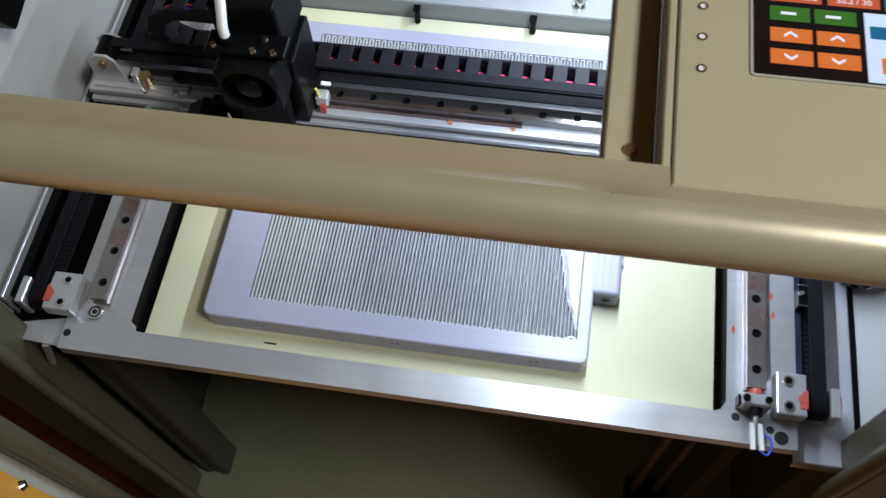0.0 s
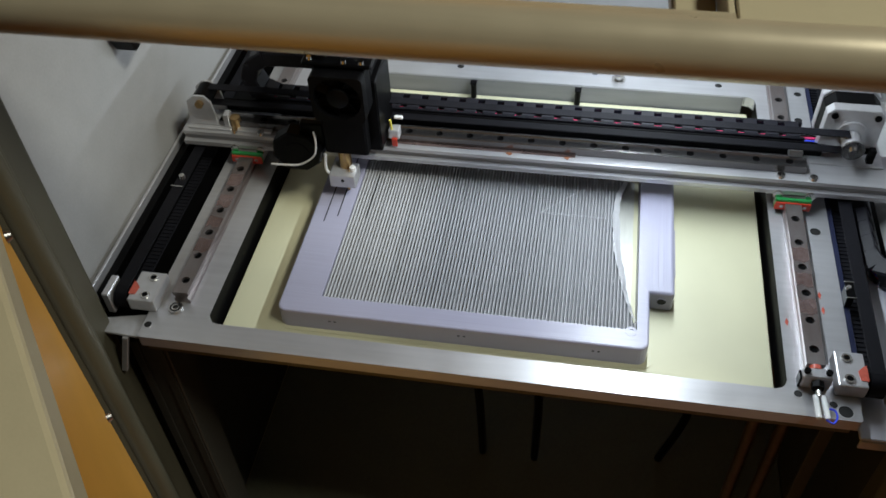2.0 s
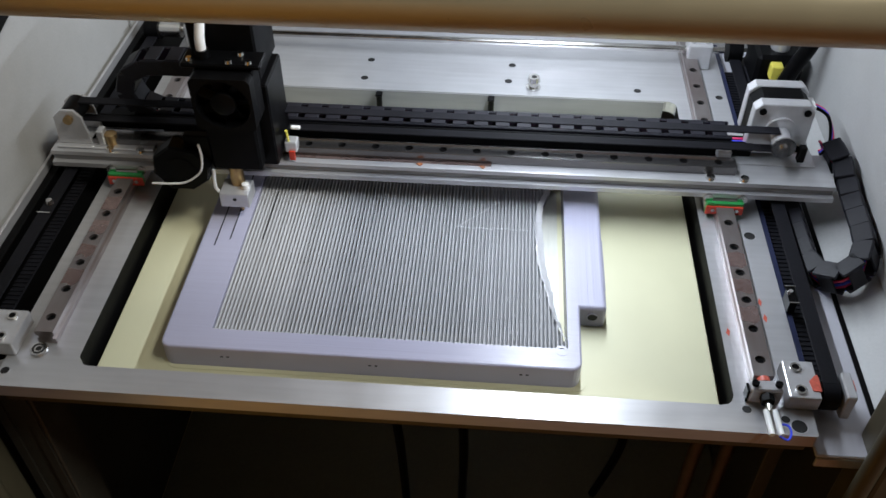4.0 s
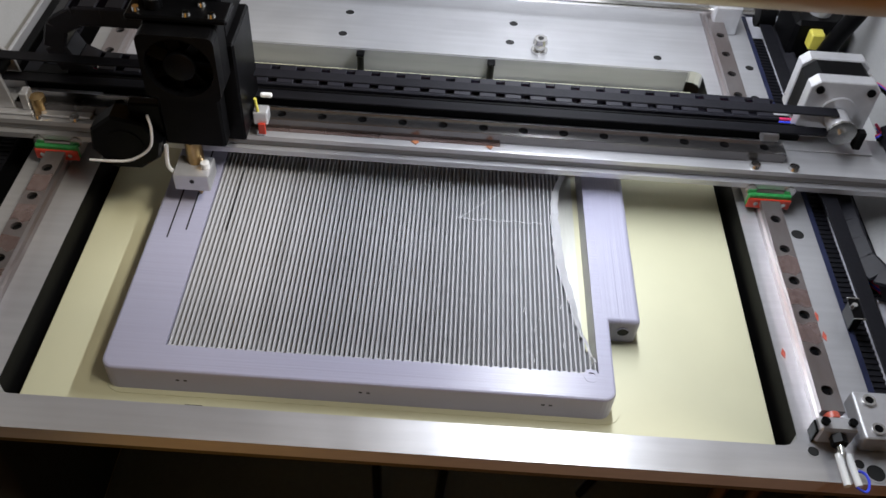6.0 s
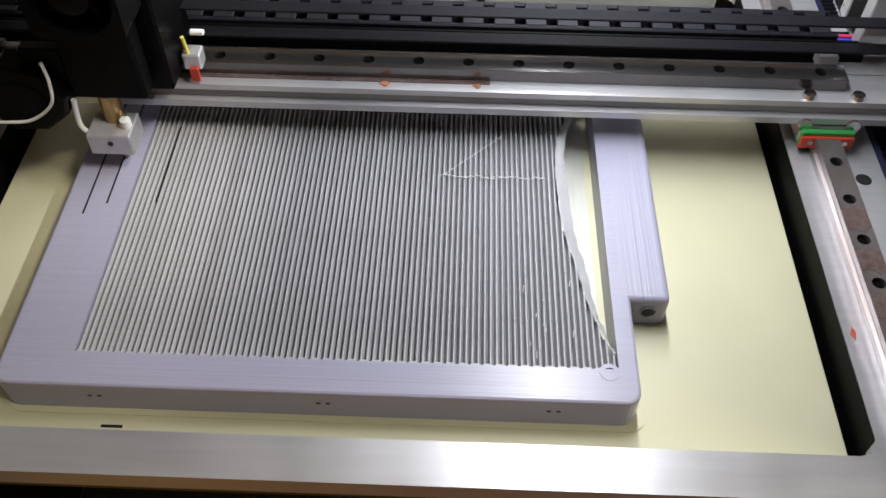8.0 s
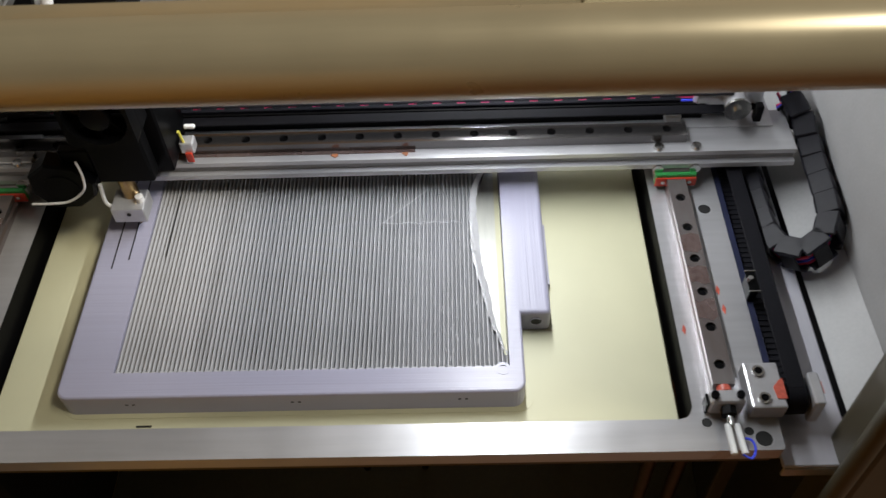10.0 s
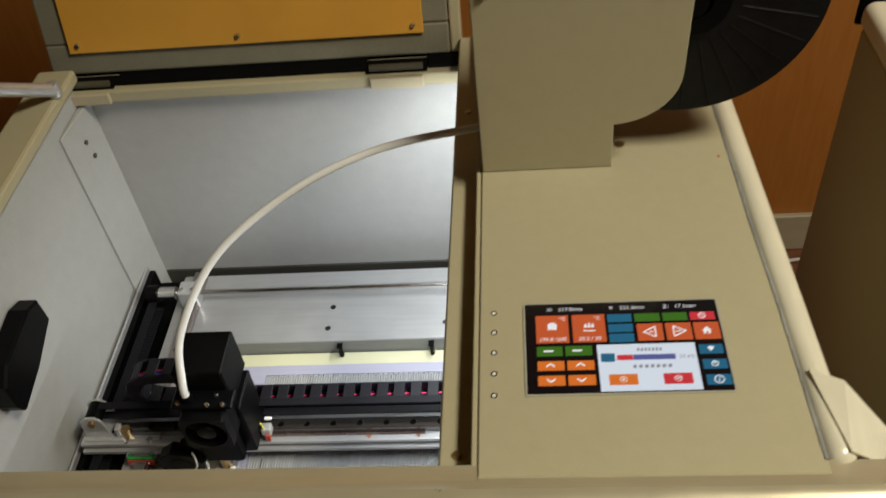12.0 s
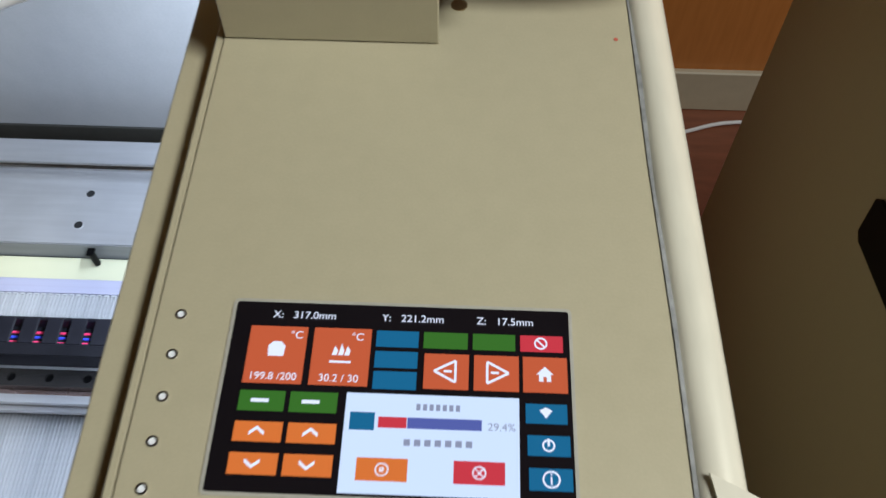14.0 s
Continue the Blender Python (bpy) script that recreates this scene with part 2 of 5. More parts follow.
part("sheath", tube(B(), smooth_path([(0.15, 1.18, FLOORZ + 0.006), (0.42, 1.16, FLOORZ + 0.006), (0.62, 1.20, FLOORZ + 0.006), (1.1, 1.15, FLOORZ + 0.006)]), 0.004, 8), PTFE, c, "", True)
c = thing("ceiling_light", "flat white ceiling light panel", "ceiling light")
part("housing", box(B(), 0.70, 1.10, -0.71, 0.03, 1.9, 1.999, 0.004), WHITEP, c)

# ---- enclosure of the machine ----
structure("cabinet_wall_left", box(B(), XL - 0.02, XL, -0.03, YB, -0.0395, 0.236, 0.001), WHITEP, "white powder-coated side wall inside the cabinet")
structure("cabinet_wall_right", box(B(), XR, XR + 0.008, -0.03, YB, -0.0395, 0.232, 0.001), WHITEP, "white powder-coated side wall inside the cabinet")
structure("cabinet_wall_back", box(B(), XL - 0.02, XR + 0.012, YB, YB + 0.02, -0.0395, 0.214, 0.001), WHITEP, "white powder-coated back wall inside the cabinet")
# same walls below the bed, with the shade there put into the colour
structure("cabinet_wall_left_lower", box(B(), XL - 0.02, XL, -0.03, YB, -0.46, -0.040, 0.001), SHADEP, "lower side wall, darkened for the shade below the bed")
structure("cabinet_wall_right_lower", box(B(), XR, XR + 0.008, -0.03, YB, -0.46, -0.040, 0.001), SHADEP, "lower side wall, darkened for the shade below the bed")
structure("cabinet_wall_back_lower", box(B(), XL - 0.02, XR + 0.012, YB, YB + 0.02, -0.46, -0.040, 0.001), SHADEP, "lower back wall, darkened for the shade below the bed")
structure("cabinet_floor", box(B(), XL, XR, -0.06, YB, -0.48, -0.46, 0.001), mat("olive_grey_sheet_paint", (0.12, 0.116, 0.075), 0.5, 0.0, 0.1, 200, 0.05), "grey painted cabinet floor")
structure("cabinet_base", box(B(), XL - 0.02, XR + 0.012, -0.07, YB + 0.02, FLOORZ, -0.4805, 0.003), GOLD, "champagne painted cabinet base")
structure("cabinet_side_skin", box(B(), XR + 0.0085, XR + 0.0115, -0.03, YB + 0.02, -0.48, 0.232, 0.001), GOLD, "champagne painted outer side sheet")
# folded corner column at the back left
structure("trim_corner_column", prism(B(), [(XL + 0.0005, YB - 0.066), (XL + 0.0025, YB - 0.066), (XL + 0.009, YB - 0.0005), (XL + 0.0005, YB - 0.0005)], -0.45, 0.213, "z", 0.001), WHITEP, "white folded sheet column in the cabinet corner")
# rims round the top opening
structure("trim_rim_left", box(B(), XL - 0.03, XL + 0.008, -0.03, YB, 0.2365, 0.2500, 0.003, seg=2), GOLD, "champagne painted rim of the cabinet top")
structure("trim_rim_back", box(B(), XL - 0.03, -0.128, YB - 0.010, YB + 0.022, 0.2145, 0.228, 0.002, seg=2), GOLD, "champagne painted rim of the cabinet top")

# posts beside the front opening
for name, x0, x1, lab in (("front_post_left", XL - 0.02, -0.494, "bronze-coloured front post at the door hinge"), ("front_post_right", 0.0590, XR + 0.0145, "bronze-coloured front post with latch plate")):
    p = thing(name.rsplit("_", 1)[0], lab, "post")
    part("profile", box(B(), x0, x1, -0.066, -0.031, -0.46, 0.236, 0.003, seg=2), BRONZE, p)
    xin = x1 if x0 < -0.3 else x0
    s = 1 if x0 < -0.3 else -1
    part("edge_bead", tube(B(), [(xin + s * 0.004, -0.062, -0.46), (xin + s * 0.004, -0.062, 0.236)], 0.0055, 12), BRONZE, p, "", True)
    if x0 > 0:
        part("latch_plate", ring(B(), rounded(0.0625, 0.0840, 0.166, 0.222, 0.003, 2), rounded(0.0675, 0.0790, 0.177, 0.211, 0.002, 2), 0, 0.002), ALU_M, p, "bright metal latch plate").matrix_basis = pose(0, -0.0665, 0, 90, 0, 0)
        part("latch_slot", box(B(), 0.0680, 0.0785, -0.0668, -0.0663, 0.178, 0.210, 0), HOLE, p, "dark latch opening")
        part("side_strip", box(B(), 0.100, 0.104, -0.0675, -0.0655, -0.46, 0.236, 0.0005), ALU_Y, p)

# inner uprights under the frame, seen in the dark lower room
def upright(x, y, w, m, lab):
    u = thing("upright_profile", lab, "upright")
    part("profile", box(B(), x - w / 2, x + w / 2, y - w / 2, y + w / 2, -0.46, -0.0445, 0.001), m, u)
    for k in (-1, 1):
        part("groove_lip", box(B(), x - w / 2 + 0.002, x + w / 2 - 0.002, y - w / 2 - 0.0015, y - w / 2 - 0.0002, -0.46, -0.0445, 0.0003, pose(k * w * 0.32, 0, 0) @ Matrix.Translation((x, 0, 0)) @ Matrix.Diagonal((0.25, 1, 1, 1)) @ Matrix.Translation((-x, 0, 0))), m, u)


# uprights coloured dark to carry the shade under the frame
upright(-0.478, -0.012, 0.03, SHADEP, "grooved aluminium upright, darkened for the shade under the frame")
upright(-0.478, 0.40, 0.03, SHADEP, "aluminium upright at the back, darkened for the shade there")
upright(0.075, 0.40, 0.03, SHADEP, "aluminium upright at the back, darkened for the shade there")
for x in (-0.012, 0.010):
    u = thing("guide_rod", "copper-toned vertical guide rod below the bed", "guide rod", group="guide rods")
    part("rod", cyl(B(), (x, 0.02, -0.46), (x, 0.02, -0.045), 0.005, 16), RODM, u, "", True)
    part("foot_block", box(B(), x - 0.009, x + 0.009, 0.008, 0.032, -0.46, -0.44, 0.001), BLACK, u)
u = thing("flat_upright", "grey flat steel upright below the rail", "upright")
part("bar", box(B(), 0.028, 0.038, 0.0, 0.004, -0.46, -0.046, 0.0005), SHADEP, u)
for x0, y0, b in ((-0.25, 0.10, 0.004), (-0.19, 0.10, 0.006), (-0.07, 0.12, 0.04)):
    u = thing("hanging_cable", "black cable hanging in the dark lower room", "cable", group="hanging cables")
    part("sheath", tube(B(), smooth_path([(x0, y0, -0.042), (x0 + b * 0.3, y0, -0.16), (x0 + b, y0 + 0.03, -0.30), (x0 + b * 0.7, y0 + 0.06, -0.4545)]), 0.0045, 8), BLACK, u, "", True)

# ---- front tube and deck ----
TY, TZ, TR = -0.0512, 0.2602, 0.0143
t = thing("front_top_tube", "champagne metallic rounded tube across the cabinet front", "tube rail")
prof = [(TY - TR * math.cos(radians(a)), TZ + TR * math.sin(radians(a))) for a in range(-88, 100, 8)]
prof += [(TY + 0.0135, TZ + 0.0050), (-0.0290, TZ + 0.0045), (-0.0290, TZ + 0.0020), (TY + 0.008, TZ + 0.0020), (TY + 0.006, TZ - 0.0143)]
part("profile", prism(B(), prof, -0.545, 0.1245, "x"), GOLD_TUBE, t, "", True)
part("end_cap", prism(B(), [(TY + (y - TY) * 1.02, TZ + (z - TZ) * 1.02) for y, z in prof], 0.125, 0.129, "x", 0.001), BLACK, t, "black plastic end cap")

d = thing("top_deck", "champagne painted sheet deck with a folded step", "control panel")
part("upper_sheet", prism(B(), [(-0.103, -0.0382), (0.0890, -0.0382), (0.0795, YB + 0.02), (-0.103, YB + 0.02)], ZT - 0.003, ZT, "z", 0.0008), GOLD, d)
part("side_fold", box(B(), -0.1070, -0.1035, -0.0300, YB + 0.02, 0.2335, ZT - 0.0015, 0.0006), GOLD, d)
part("lower_flange", box(B(), -0.1275, -0.1075, -0.0300, YB + 0.02, 0.2440, 0.2470, 0.0008), GOLD, d)
part("flange_lip", box(B(), -0.1285, -0.1255, -0.0300, YB + 0.02, 0.2340, 0.2435, 0.0006), GOLD, d)
part("under_sheet", box(B(), -0.1030, 0.0935, -0.0200, YB, 0.2335, 0.2365, 0.0005), WHITEP, d, "white underside sheet")
for y in (-0.012, 0.33):
    part("screw", cyl(B(), (-0.117, y, 0.2471), (-0.117, y, 0.2492), 0.0032, 12, 0.0024), BRASS, d, "small brass screw", True)
part("stain", cyl(B(), (0.004, 0.252, ZT + 0.0001), (0.004, 0.252, ZT + 0.0004), 0.004, 10), BRASS, d, "brown rub mark")
part("stain", cyl(B(), (0.076, 0.232, ZT + 0.0001), (0.076, 0.232, ZT + 0.0004), 0.0010, 8), LACQ, d, "small red speck")
for k in range(5):
    y = 0.0822 - 0.0163 * k
    b = B()
    o = [(-0.0935 + 0.0021 * math.cos(a), y + 0.0021 * math.sin(a)) for a in [6.2832 * i / 14 for i in range(14)]]
    i_ = [(-0.0935 + 0.0013 * math.cos(a), y + 0.0013 * math.sin(a)) for a in [6.2832 * i / 14 for i in range(14)]]
    bez_ = part("indicator_bezel", ring(b, o, i_, ZT - 0.0002, ZT + 0.0006), CHROME, d)
    part("indicator", cyl(B(), (-0.0935, y, ZT - 0.0001), (-0.0935, y, ZT + 0.0002), 0.0013, 12), PTFE, bez_, "tiny indicator lens")

t = thing("side_top_tube", "pale champagne rounded corner tube with scuffed edge", "tube rail")
t.matrix_basis = Matrix.Translation((0.0885, -0.032, 0)) @ pose(0, 0, 0, 0, 0, 1.2) @ Matrix.Translation((-0.0935, 0.032, 0))
part("profile", box(B(), 0.0940, 0.1120, -0.032, YB + 0.02, 0.238, 0.2700, 0.0085, seg=5), GOLD_PALE, t, "", True)
part("film_edge", prism(B(), [(0.0925, -0.03), (0.0945, -0.03), (0.0947, 0.03), (0.0955, 0.09), (0.0945, 0.15), (0.0957, 0.21), (0.0946, 0.26), (0.0950, 0.33), (0.0937, 0.33), (0.0939, 0.25), (0.0931, 0.16), (0.0938, 0.08)], ZT - 0.003, ZT + 0.0008, "z"), SPATTER, t, "dirty ragged film edge")
b = B()
pts = [(0.098, 0.028, 0.2712), (0.115, 0.018, 0.2725), (0.132, -0.012, 0.266), (0.126, -0.03, 0.259), (0.106, -0.028, 0.2715)]
vs = [b.verts.new(p) for p in pts] + [b.verts.new((x, y, z - 0.0012)) for x, y, z in pts]
b.faces.new(vs[:5]); b.faces.new(vs[9:4:-1])
for i in range(5):
    b.faces.new((vs[i], vs[5 + i], vs[5 + (i + 1) % 5], vs[(i + 1) % 5]))
bmesh.ops.recalc_face_normals(b, faces=b.faces)
part("peeling_film", b, GOLD_PALE, t, "peeling protective film corner")

# LED strip housing under the deck edge
s = thing("led_strip", "white LED strip under the inner deck edge", "light strip")
part("carrier", box(B(), -0.1245, -0.1115, 0.055, 0.375, 0.2345, 0.2385, 0.0004), WHITEP, s)

# ---- touchscreen ----
SX0, SX1, SY0, SY1 = -0.0735, 0.0485, 0.0170, 0.0885
SC = ZT + 0.0006
ts = thing("touchscreen", "lit colour touchscreen set flush in the deck", "touchscreen")
part("bezel", ring(B(), rounded(SX0 - 0.0012, SX1 + 0.0012, SY0 - 0.0012, SY1 + 0.0012, 0.002, 3), rounded(SX0, SX1, SY0, SY1, 0.001, 3), ZT - 0.001, ZT + 0.0007), GREYP, ts, "thin cut edge of the sheet")
part("glass", box(B(), SX0, SX1, SY0, SY1, ZT - 0.001, SC - 0.0002, 0), mat("screen_black", (0.010, 0.008, 0.010), 0.12), ts, "dark screen glass")
SW, SH = SX1 - SX0, SY1 - SY0
E1 = {"o": mat("lit_orange", (0.90, 0.155, 0.045), emit=0.55), "g": mat("lit_green", (0.075, 0.26, 0.02), emit=0.5), "b": mat("lit_blue", (0.02, 0.20, 0.38), emit=0.55),
      "r": mat("lit_red", (0.90, 0.05, 0.07), emit=0.58), "w": mat("lit_white", (0.78, 0.85, 1.0), emit=0.80), "p": mat("lit_indigo", (0.12, 0.14, 0.42), emit=0.7), "k": mat("lit_text", (0.92, 0.90, 0.95), emit=0.85), "d": mat("lit_grey_text", (0.42, 0.42, 0.52), emit=0.6), "a": mat("lit_amber", (0.95, 0.22, 0.03), emit=0.66)}


def tile(name, u0, u1, v0, v1, key, dz=0.0):
    """A lit field; u from the left, v from the top, both 0 to 1."""
    return part(name, box(B(), SX0 + u0 * SW, SX0 + u1 * SW, SY1 - v1 * SH, SY1 - v0 * SH, SC - 0.0001 + dz, SC + 0.0001 + dz, 0), E1[key], ts)


for u0, u1, v0, v1, k in ((0.055, 0.225, 0.14, 0.455, "o"), (0.245, 0.415, 0.14, 0.455, "o"), (0.43, 0.555, 0.145, 0.235, "b"), (0.43, 0.555, 0.26, 0.35, "b"), (0.43, 0.555, 0.37, 0.465, "b"),
                          (0.57, 0.70, 0.145, 0.235, "g"), (0.715, 0.84, 0.145, 0.235, "g"), (0.855, 0.98, 0.145, 0.235, "r"), (0.575, 0.705, 0.265, 0.455, "o"), (0.72, 0.85, 0.265, 0.455, "o"), (0.862, 0.99, 0.265, 0.455, "o"),
                          (0.055, 0.185, 0.495, 0.60, "g"), (0.20, 0.335, 0.495, 0.60, "g"), (0.055, 0.19, 0.655, 0.755, "a"), (0.205, 0.34, 0.655, 0.755, "a"), (0.055, 0.19, 0.81, 0.915, "a"), (0.205, 0.34, 0.81, 0.915, "a"),
                          (0.36, 0.85, 0.49, 0.985, "w"), (0.868, 0.985, 0.515, 0.615, "b"), (0.872, 0.99, 0.675, 0.775, "b"), (0.875, 0.993, 0.835, 0.94, "b")):
    tile("button" if k != "w" else "progress_window", u0, u1, v0, v1, k)
D2 = 0.0003
tile("progress_bar", 0.455, 0.535, 0.61, 0.665, "r", D2)
tile("progress_bar", 0.537, 0.745, 0.61, 0.665, "p", D2)
tile("progress_icon", 0.375, 0.445, 0.59, 0.68, "b", D2)
tile("window_button", 0.405, 0.545, 0.815, 0.925, "a", D2)
tile("window_button", 0.67, 0.81, 0.815, 0.925, "r", D2)
for u, w_, v in ((0.56, 0.13, 0.555), (0.53, 0.20, 0.735)):
    for k in range(7):
        tile("text_bar", u + w_ * k / 7, u + w_ * (k + 0.62) / 7, v - 0.016, v + 0.016, "d", D2)
for u in (0.09, 0.235):
    tile("text_bar", u, u + 0.05, 0.538, 0.556, "k", D2)


def words(txt, u, v, size, key="k", dz=D2):
    cu = bpy.data.curves.new("words", "FONT")
    cu.body, cu.size, cu.align_x, cu.align_y = txt, size, "CENTER", "CENTER"
    o = new("words", cu)
    me = bpy.data.meshes.new_from_object(o.evaluated_get(bpy.context.evaluated_depsgraph_get()))
    bpy.data.objects.remove(o)
    me.materials.append(E1[key])
    q = new("readout", me)
    q.parent = ts
    q.matrix_basis = pose(SX0 + u * SW, SY1 - v * SH, SC + dz + 0.0001)


for txt, u, v, s_ in (("X:   317.0mm", 0.21, 0.075, 0.0042), ("Y:   221.2mm", 0.535, 0.075, 0.0042), ("Z:   17.5mm", 0.81, 0.075, 0.0042), ("\u00b0C", 0.195, 0.19, 0.0042), ("\u00b0C", 0.375, 0.19, 0.0042),
                      ("199.8 /200", 0.14, 0.42, 0.0040), ("30.2 / 30", 0.33, 0.42, 0.0040), ("i", 0.935, 0.888, 0.0060)):
    words(txt, u, v, s_)
words("29.4%", 0.80, 0.645, 0.0040, "d")


def icon(pts, u, v, s_, key="k", name="icon"):
    part(name, prism(B(), [(SX0 + u * SW + s_ * a, SY1 - v * SH + s_ * b_) for a, b_ in pts], SC + D2, SC + D2 + 0.0001), E1[key], ts)


def icon_ring(u, v, r, w_, key="k", n=20):
    o = [(SX0 + u * SW + r * math.cos(6.2832 * i / n), SY1 - v * SH + r * math.sin(6.2832 * i / n)) for i in range(n)]
    q = [(SX0 + u * SW + (r - w_) * math.cos(6.2832 * i / n), SY1 - v * SH + (r - w_) * math.sin(6.2832 * i / n)) for i in range(n)]
    part("icon", ring(B(), o, q, SC + D2, SC + D2 + 0.0001), E1[key], ts)


for u in (0.12, 0.27):
    icon([(-1, -0.55), (0, 0.25), (1, -0.55), (1, -0.05), (0, 0.75), (-1, -0.05)], u, 0.705, 0.0026)
    icon([(-1, 0.55), (-1, 0.05), (0, -0.75), (1, 0.05), (1, 0.55), (0, -0.25)], u, 0.86, 0.0026)
icon([(-0.8, -0.7), (0.8, -0.7), (0.9, 0.5), (0.4, 1), (-0.4, 1), (-0.9, 0.5)], 0.14, 0.275, 0.0034)
icon([(-1.2, -1), (1.2, -1), (1.2, -0.75), (-1.2, -0.75)], 0.33, 0.29, 0.0032)
for k in (-0.7, 0, 0.7):
    icon([(k - 0.3, -0.4), (k + 0.25, -0.4), (k + 0.35, 0.2), (k, 1.1 - abs(k) * 0.5), (k - 0.1, 0.4)], 0.33, 0.275, 0.0032)
for u, s_ in ((0.64, -1), (0.785, 1)):
    for a, b_ in (((s_ * 1.2, 0), (-s_ * 0.9, 1.15)), ((s_ * 1.2, 0), (-s_ * 0.9, -1.15)), ((-s_ * 0.9, 1.15), (-s_ * 0.9, -1.15)), ((-s_ * 0.55, 0), (s_ * 0.25, 0))):
        dx, dy = b_[0] - a[0], b_[1] - a[1]
        ln = math.hypot(dx, dy)
        nx, ny = -dy / ln * 0.12, dx / ln * 0.12
        icon([(a[0] + nx, a[1] + ny), (a[0] - nx, a[1] - ny), (b_[0] - nx, b_[1] - ny), (b_[0] + nx, b_[1] + ny)], u, 0.36, 0.0036)
icon([(-0.7, -0.9), (-0.2, -0.9), (-0.2, -0.3), (0.2, -0.3), (0.2, -0.9), (0.7, -0.9), (0.7, 0), (1, 0), (0, 1), (-1, 0), (-0.7, 0)], 0.925, 0.36, 0.0030)
for u, v, r in ((0.915, 0.19, 0.0024), (0.475, 0.87, 0.0024), (0.74, 0.87, 0.0024), (0.93, 0.725, 0.0022), (0.935, 0.888, 0.0030)):
    icon_ring(u, v, r, 0.0006)
icon([(-1, 0.5), (0, 1), (1, 0.5), (0, -0.8)], 0.925, 0.565, 0.0022)
icon([(-0.75, 0.55), (-0.55, 0.75), (0.75, -0.55), (0.55, -0.75)], 0.915, 0.19, 0.0020)
icon([(-0.75, 0.55), (-0.55, 0.75), (0.75, -0.55), (0.55, -0.75)], 0.74, 0.87, 0.0020)
icon([(-0.75, -0.55), (-0.55, -0.75), (0.75, 0.55), (0.55, 0.75)], 0.74, 0.87, 0.0020)
icon([(-0.4, -0.4), (0.4, -0.4), (0.4, 0.4), (-0.4, 0.4)], 0.475, 0.87, 0.0020)
icon([(-0.2, -0.1), (0.2, -0.1), (0.2, 1.2), (-0.2, 1.2)], 0.93, 0.725, 0.0020)

# ---- spool holder and spool ----
h = thing("spool_holder", "champagne painted folded sheet spool holder", "spool holder")
pr = [(-0.102, ZT + 0.0005), (-0.0045, ZT + 0.0005), (-0.0045, 0.306)]
pr += [(-0.006 + 0.048 * math.sin(radians(a)), 0.306 + 0.042 * (1 - math.cos(radians(a)))) for a in range(10, 91, 10)]
pr += [(0.044, 0.428), (0.042, 0.432), (-0.100, 0.432), (-0.102, 0.430)]
part("front_plate", prism(B(), pr, 0.2255, 0.2280, "y", 0.0006), GOLD, h)
part("side_plate", box(B(), -0.1025, -0.1000, 0.2285, 0.320, ZT + 0.0005, 0.430, 0.0006), GOLD, h)
part("back_plate", prism(B(), pr, 0.3205, 0.3230, "y", 0.0006), GOLD, h)
for x, z in ((-0.092, 0.420), (0.030, 0.420)):
    part("bolt", cyl(B(), (x, 0.2253, z), (x, 0.2217, z), 0.0042, 14, 0.0030), CHROME, h, "round-headed steel bolt", True)
    part("cross_rod", cyl(B(), (x, 0.2285, z), (x, 0.3200, z), 0.0030, 12), CHROME, h, "", True)
part("notch_collar", box(B(), 0.0255, 0.0375, 0.2240, 0.2253, 0.424, 0.438, 0.0005), GOLD, h)

sp = thing("filament_spool", "large black plastic filament spool on the holder", "filament spool")
SCX, SCZ, SR = 0.045, 0.396, 0.0905
def disc_ring(y0, y1, r0, r1, n=64):
    b_ = ring(B(), [(r1 * math.cos(6.2832 * i / n), r1 * math.sin(6.2832 * i / n)) for i in range(n)], [(r0 * math.cos(6.2832 * i / n), r0 * math.sin(6.2832 * i / n)) for i in range(n)], 0, y1 - y0)
    b_.transform(Matrix.Translation((SCX, y1, SCZ)) @ pose(0, 0, 0, 90, 0, 0).to_4x4())
    return b_
part("flange", disc_ring(0.240, 0.2445, 0.026, SR), FILAMENT, sp, "", True)
part("flange", disc_ring(0.304, 0.3085, 0.026, SR), FILAMENT, sp, "", True)
part("winding", disc_ring(0.2446, 0.3039, 0.040, SR - 0.010), BLACK, sp, "wound black filament", True)
part("hub", disc_ring(0.236, 0.3120, 0.0135, 0.0255), BLACK, sp, "black hub ring", True)
for k in range(28):
    a = 6.2832 * k / 28
    part("flange_rib", box(B(), 0.034, SR - 0.004, -0.0006, 0.0006, -0.0008, 0.0002, 0.0002, Matrix.Translation((SCX, 0.2397, SCZ)) @ pose(0, 0, 0, 90, 0, 0) @ pose(0, 0, 0, 0, 0, math.degrees(a))), FILAMENT, sp)
part("axle", cyl(B(), (SCX - 0.002, 0.2340, SCZ), (SCX - 0.002, 0.322, SCZ), 0.0120, 20), BLACK_SATIN, sp, "", True)
part("axle_tip", cyl(B(), (SCX - 0.007, 0.2312, SCZ - 0.002), (SCX - 0.007, 0.2338, SCZ - 0.002), 0.0040, 14), CHROME, sp, "bright axle tip", True)

# ---- lid, open at the back ----
lid = thing("open_hatch", "open hinged hatch with orange acrylic pane", "hatch")
LM = Matrix.Translation((0, YB + 0.016, 0.2290)) @ pose(0, 0, 0, -16, 0, 0)   # lid stands up and leans back


def lid_part(name, x0, x1, z0, z1, y0, y1, m, lab="", bev=0.002):
    o = part(name, box(B(), x0, x1, y0, y1, z0, z1, bev, seg=2), m, lid, lab)
    o.matrix_basis = LM
    return o


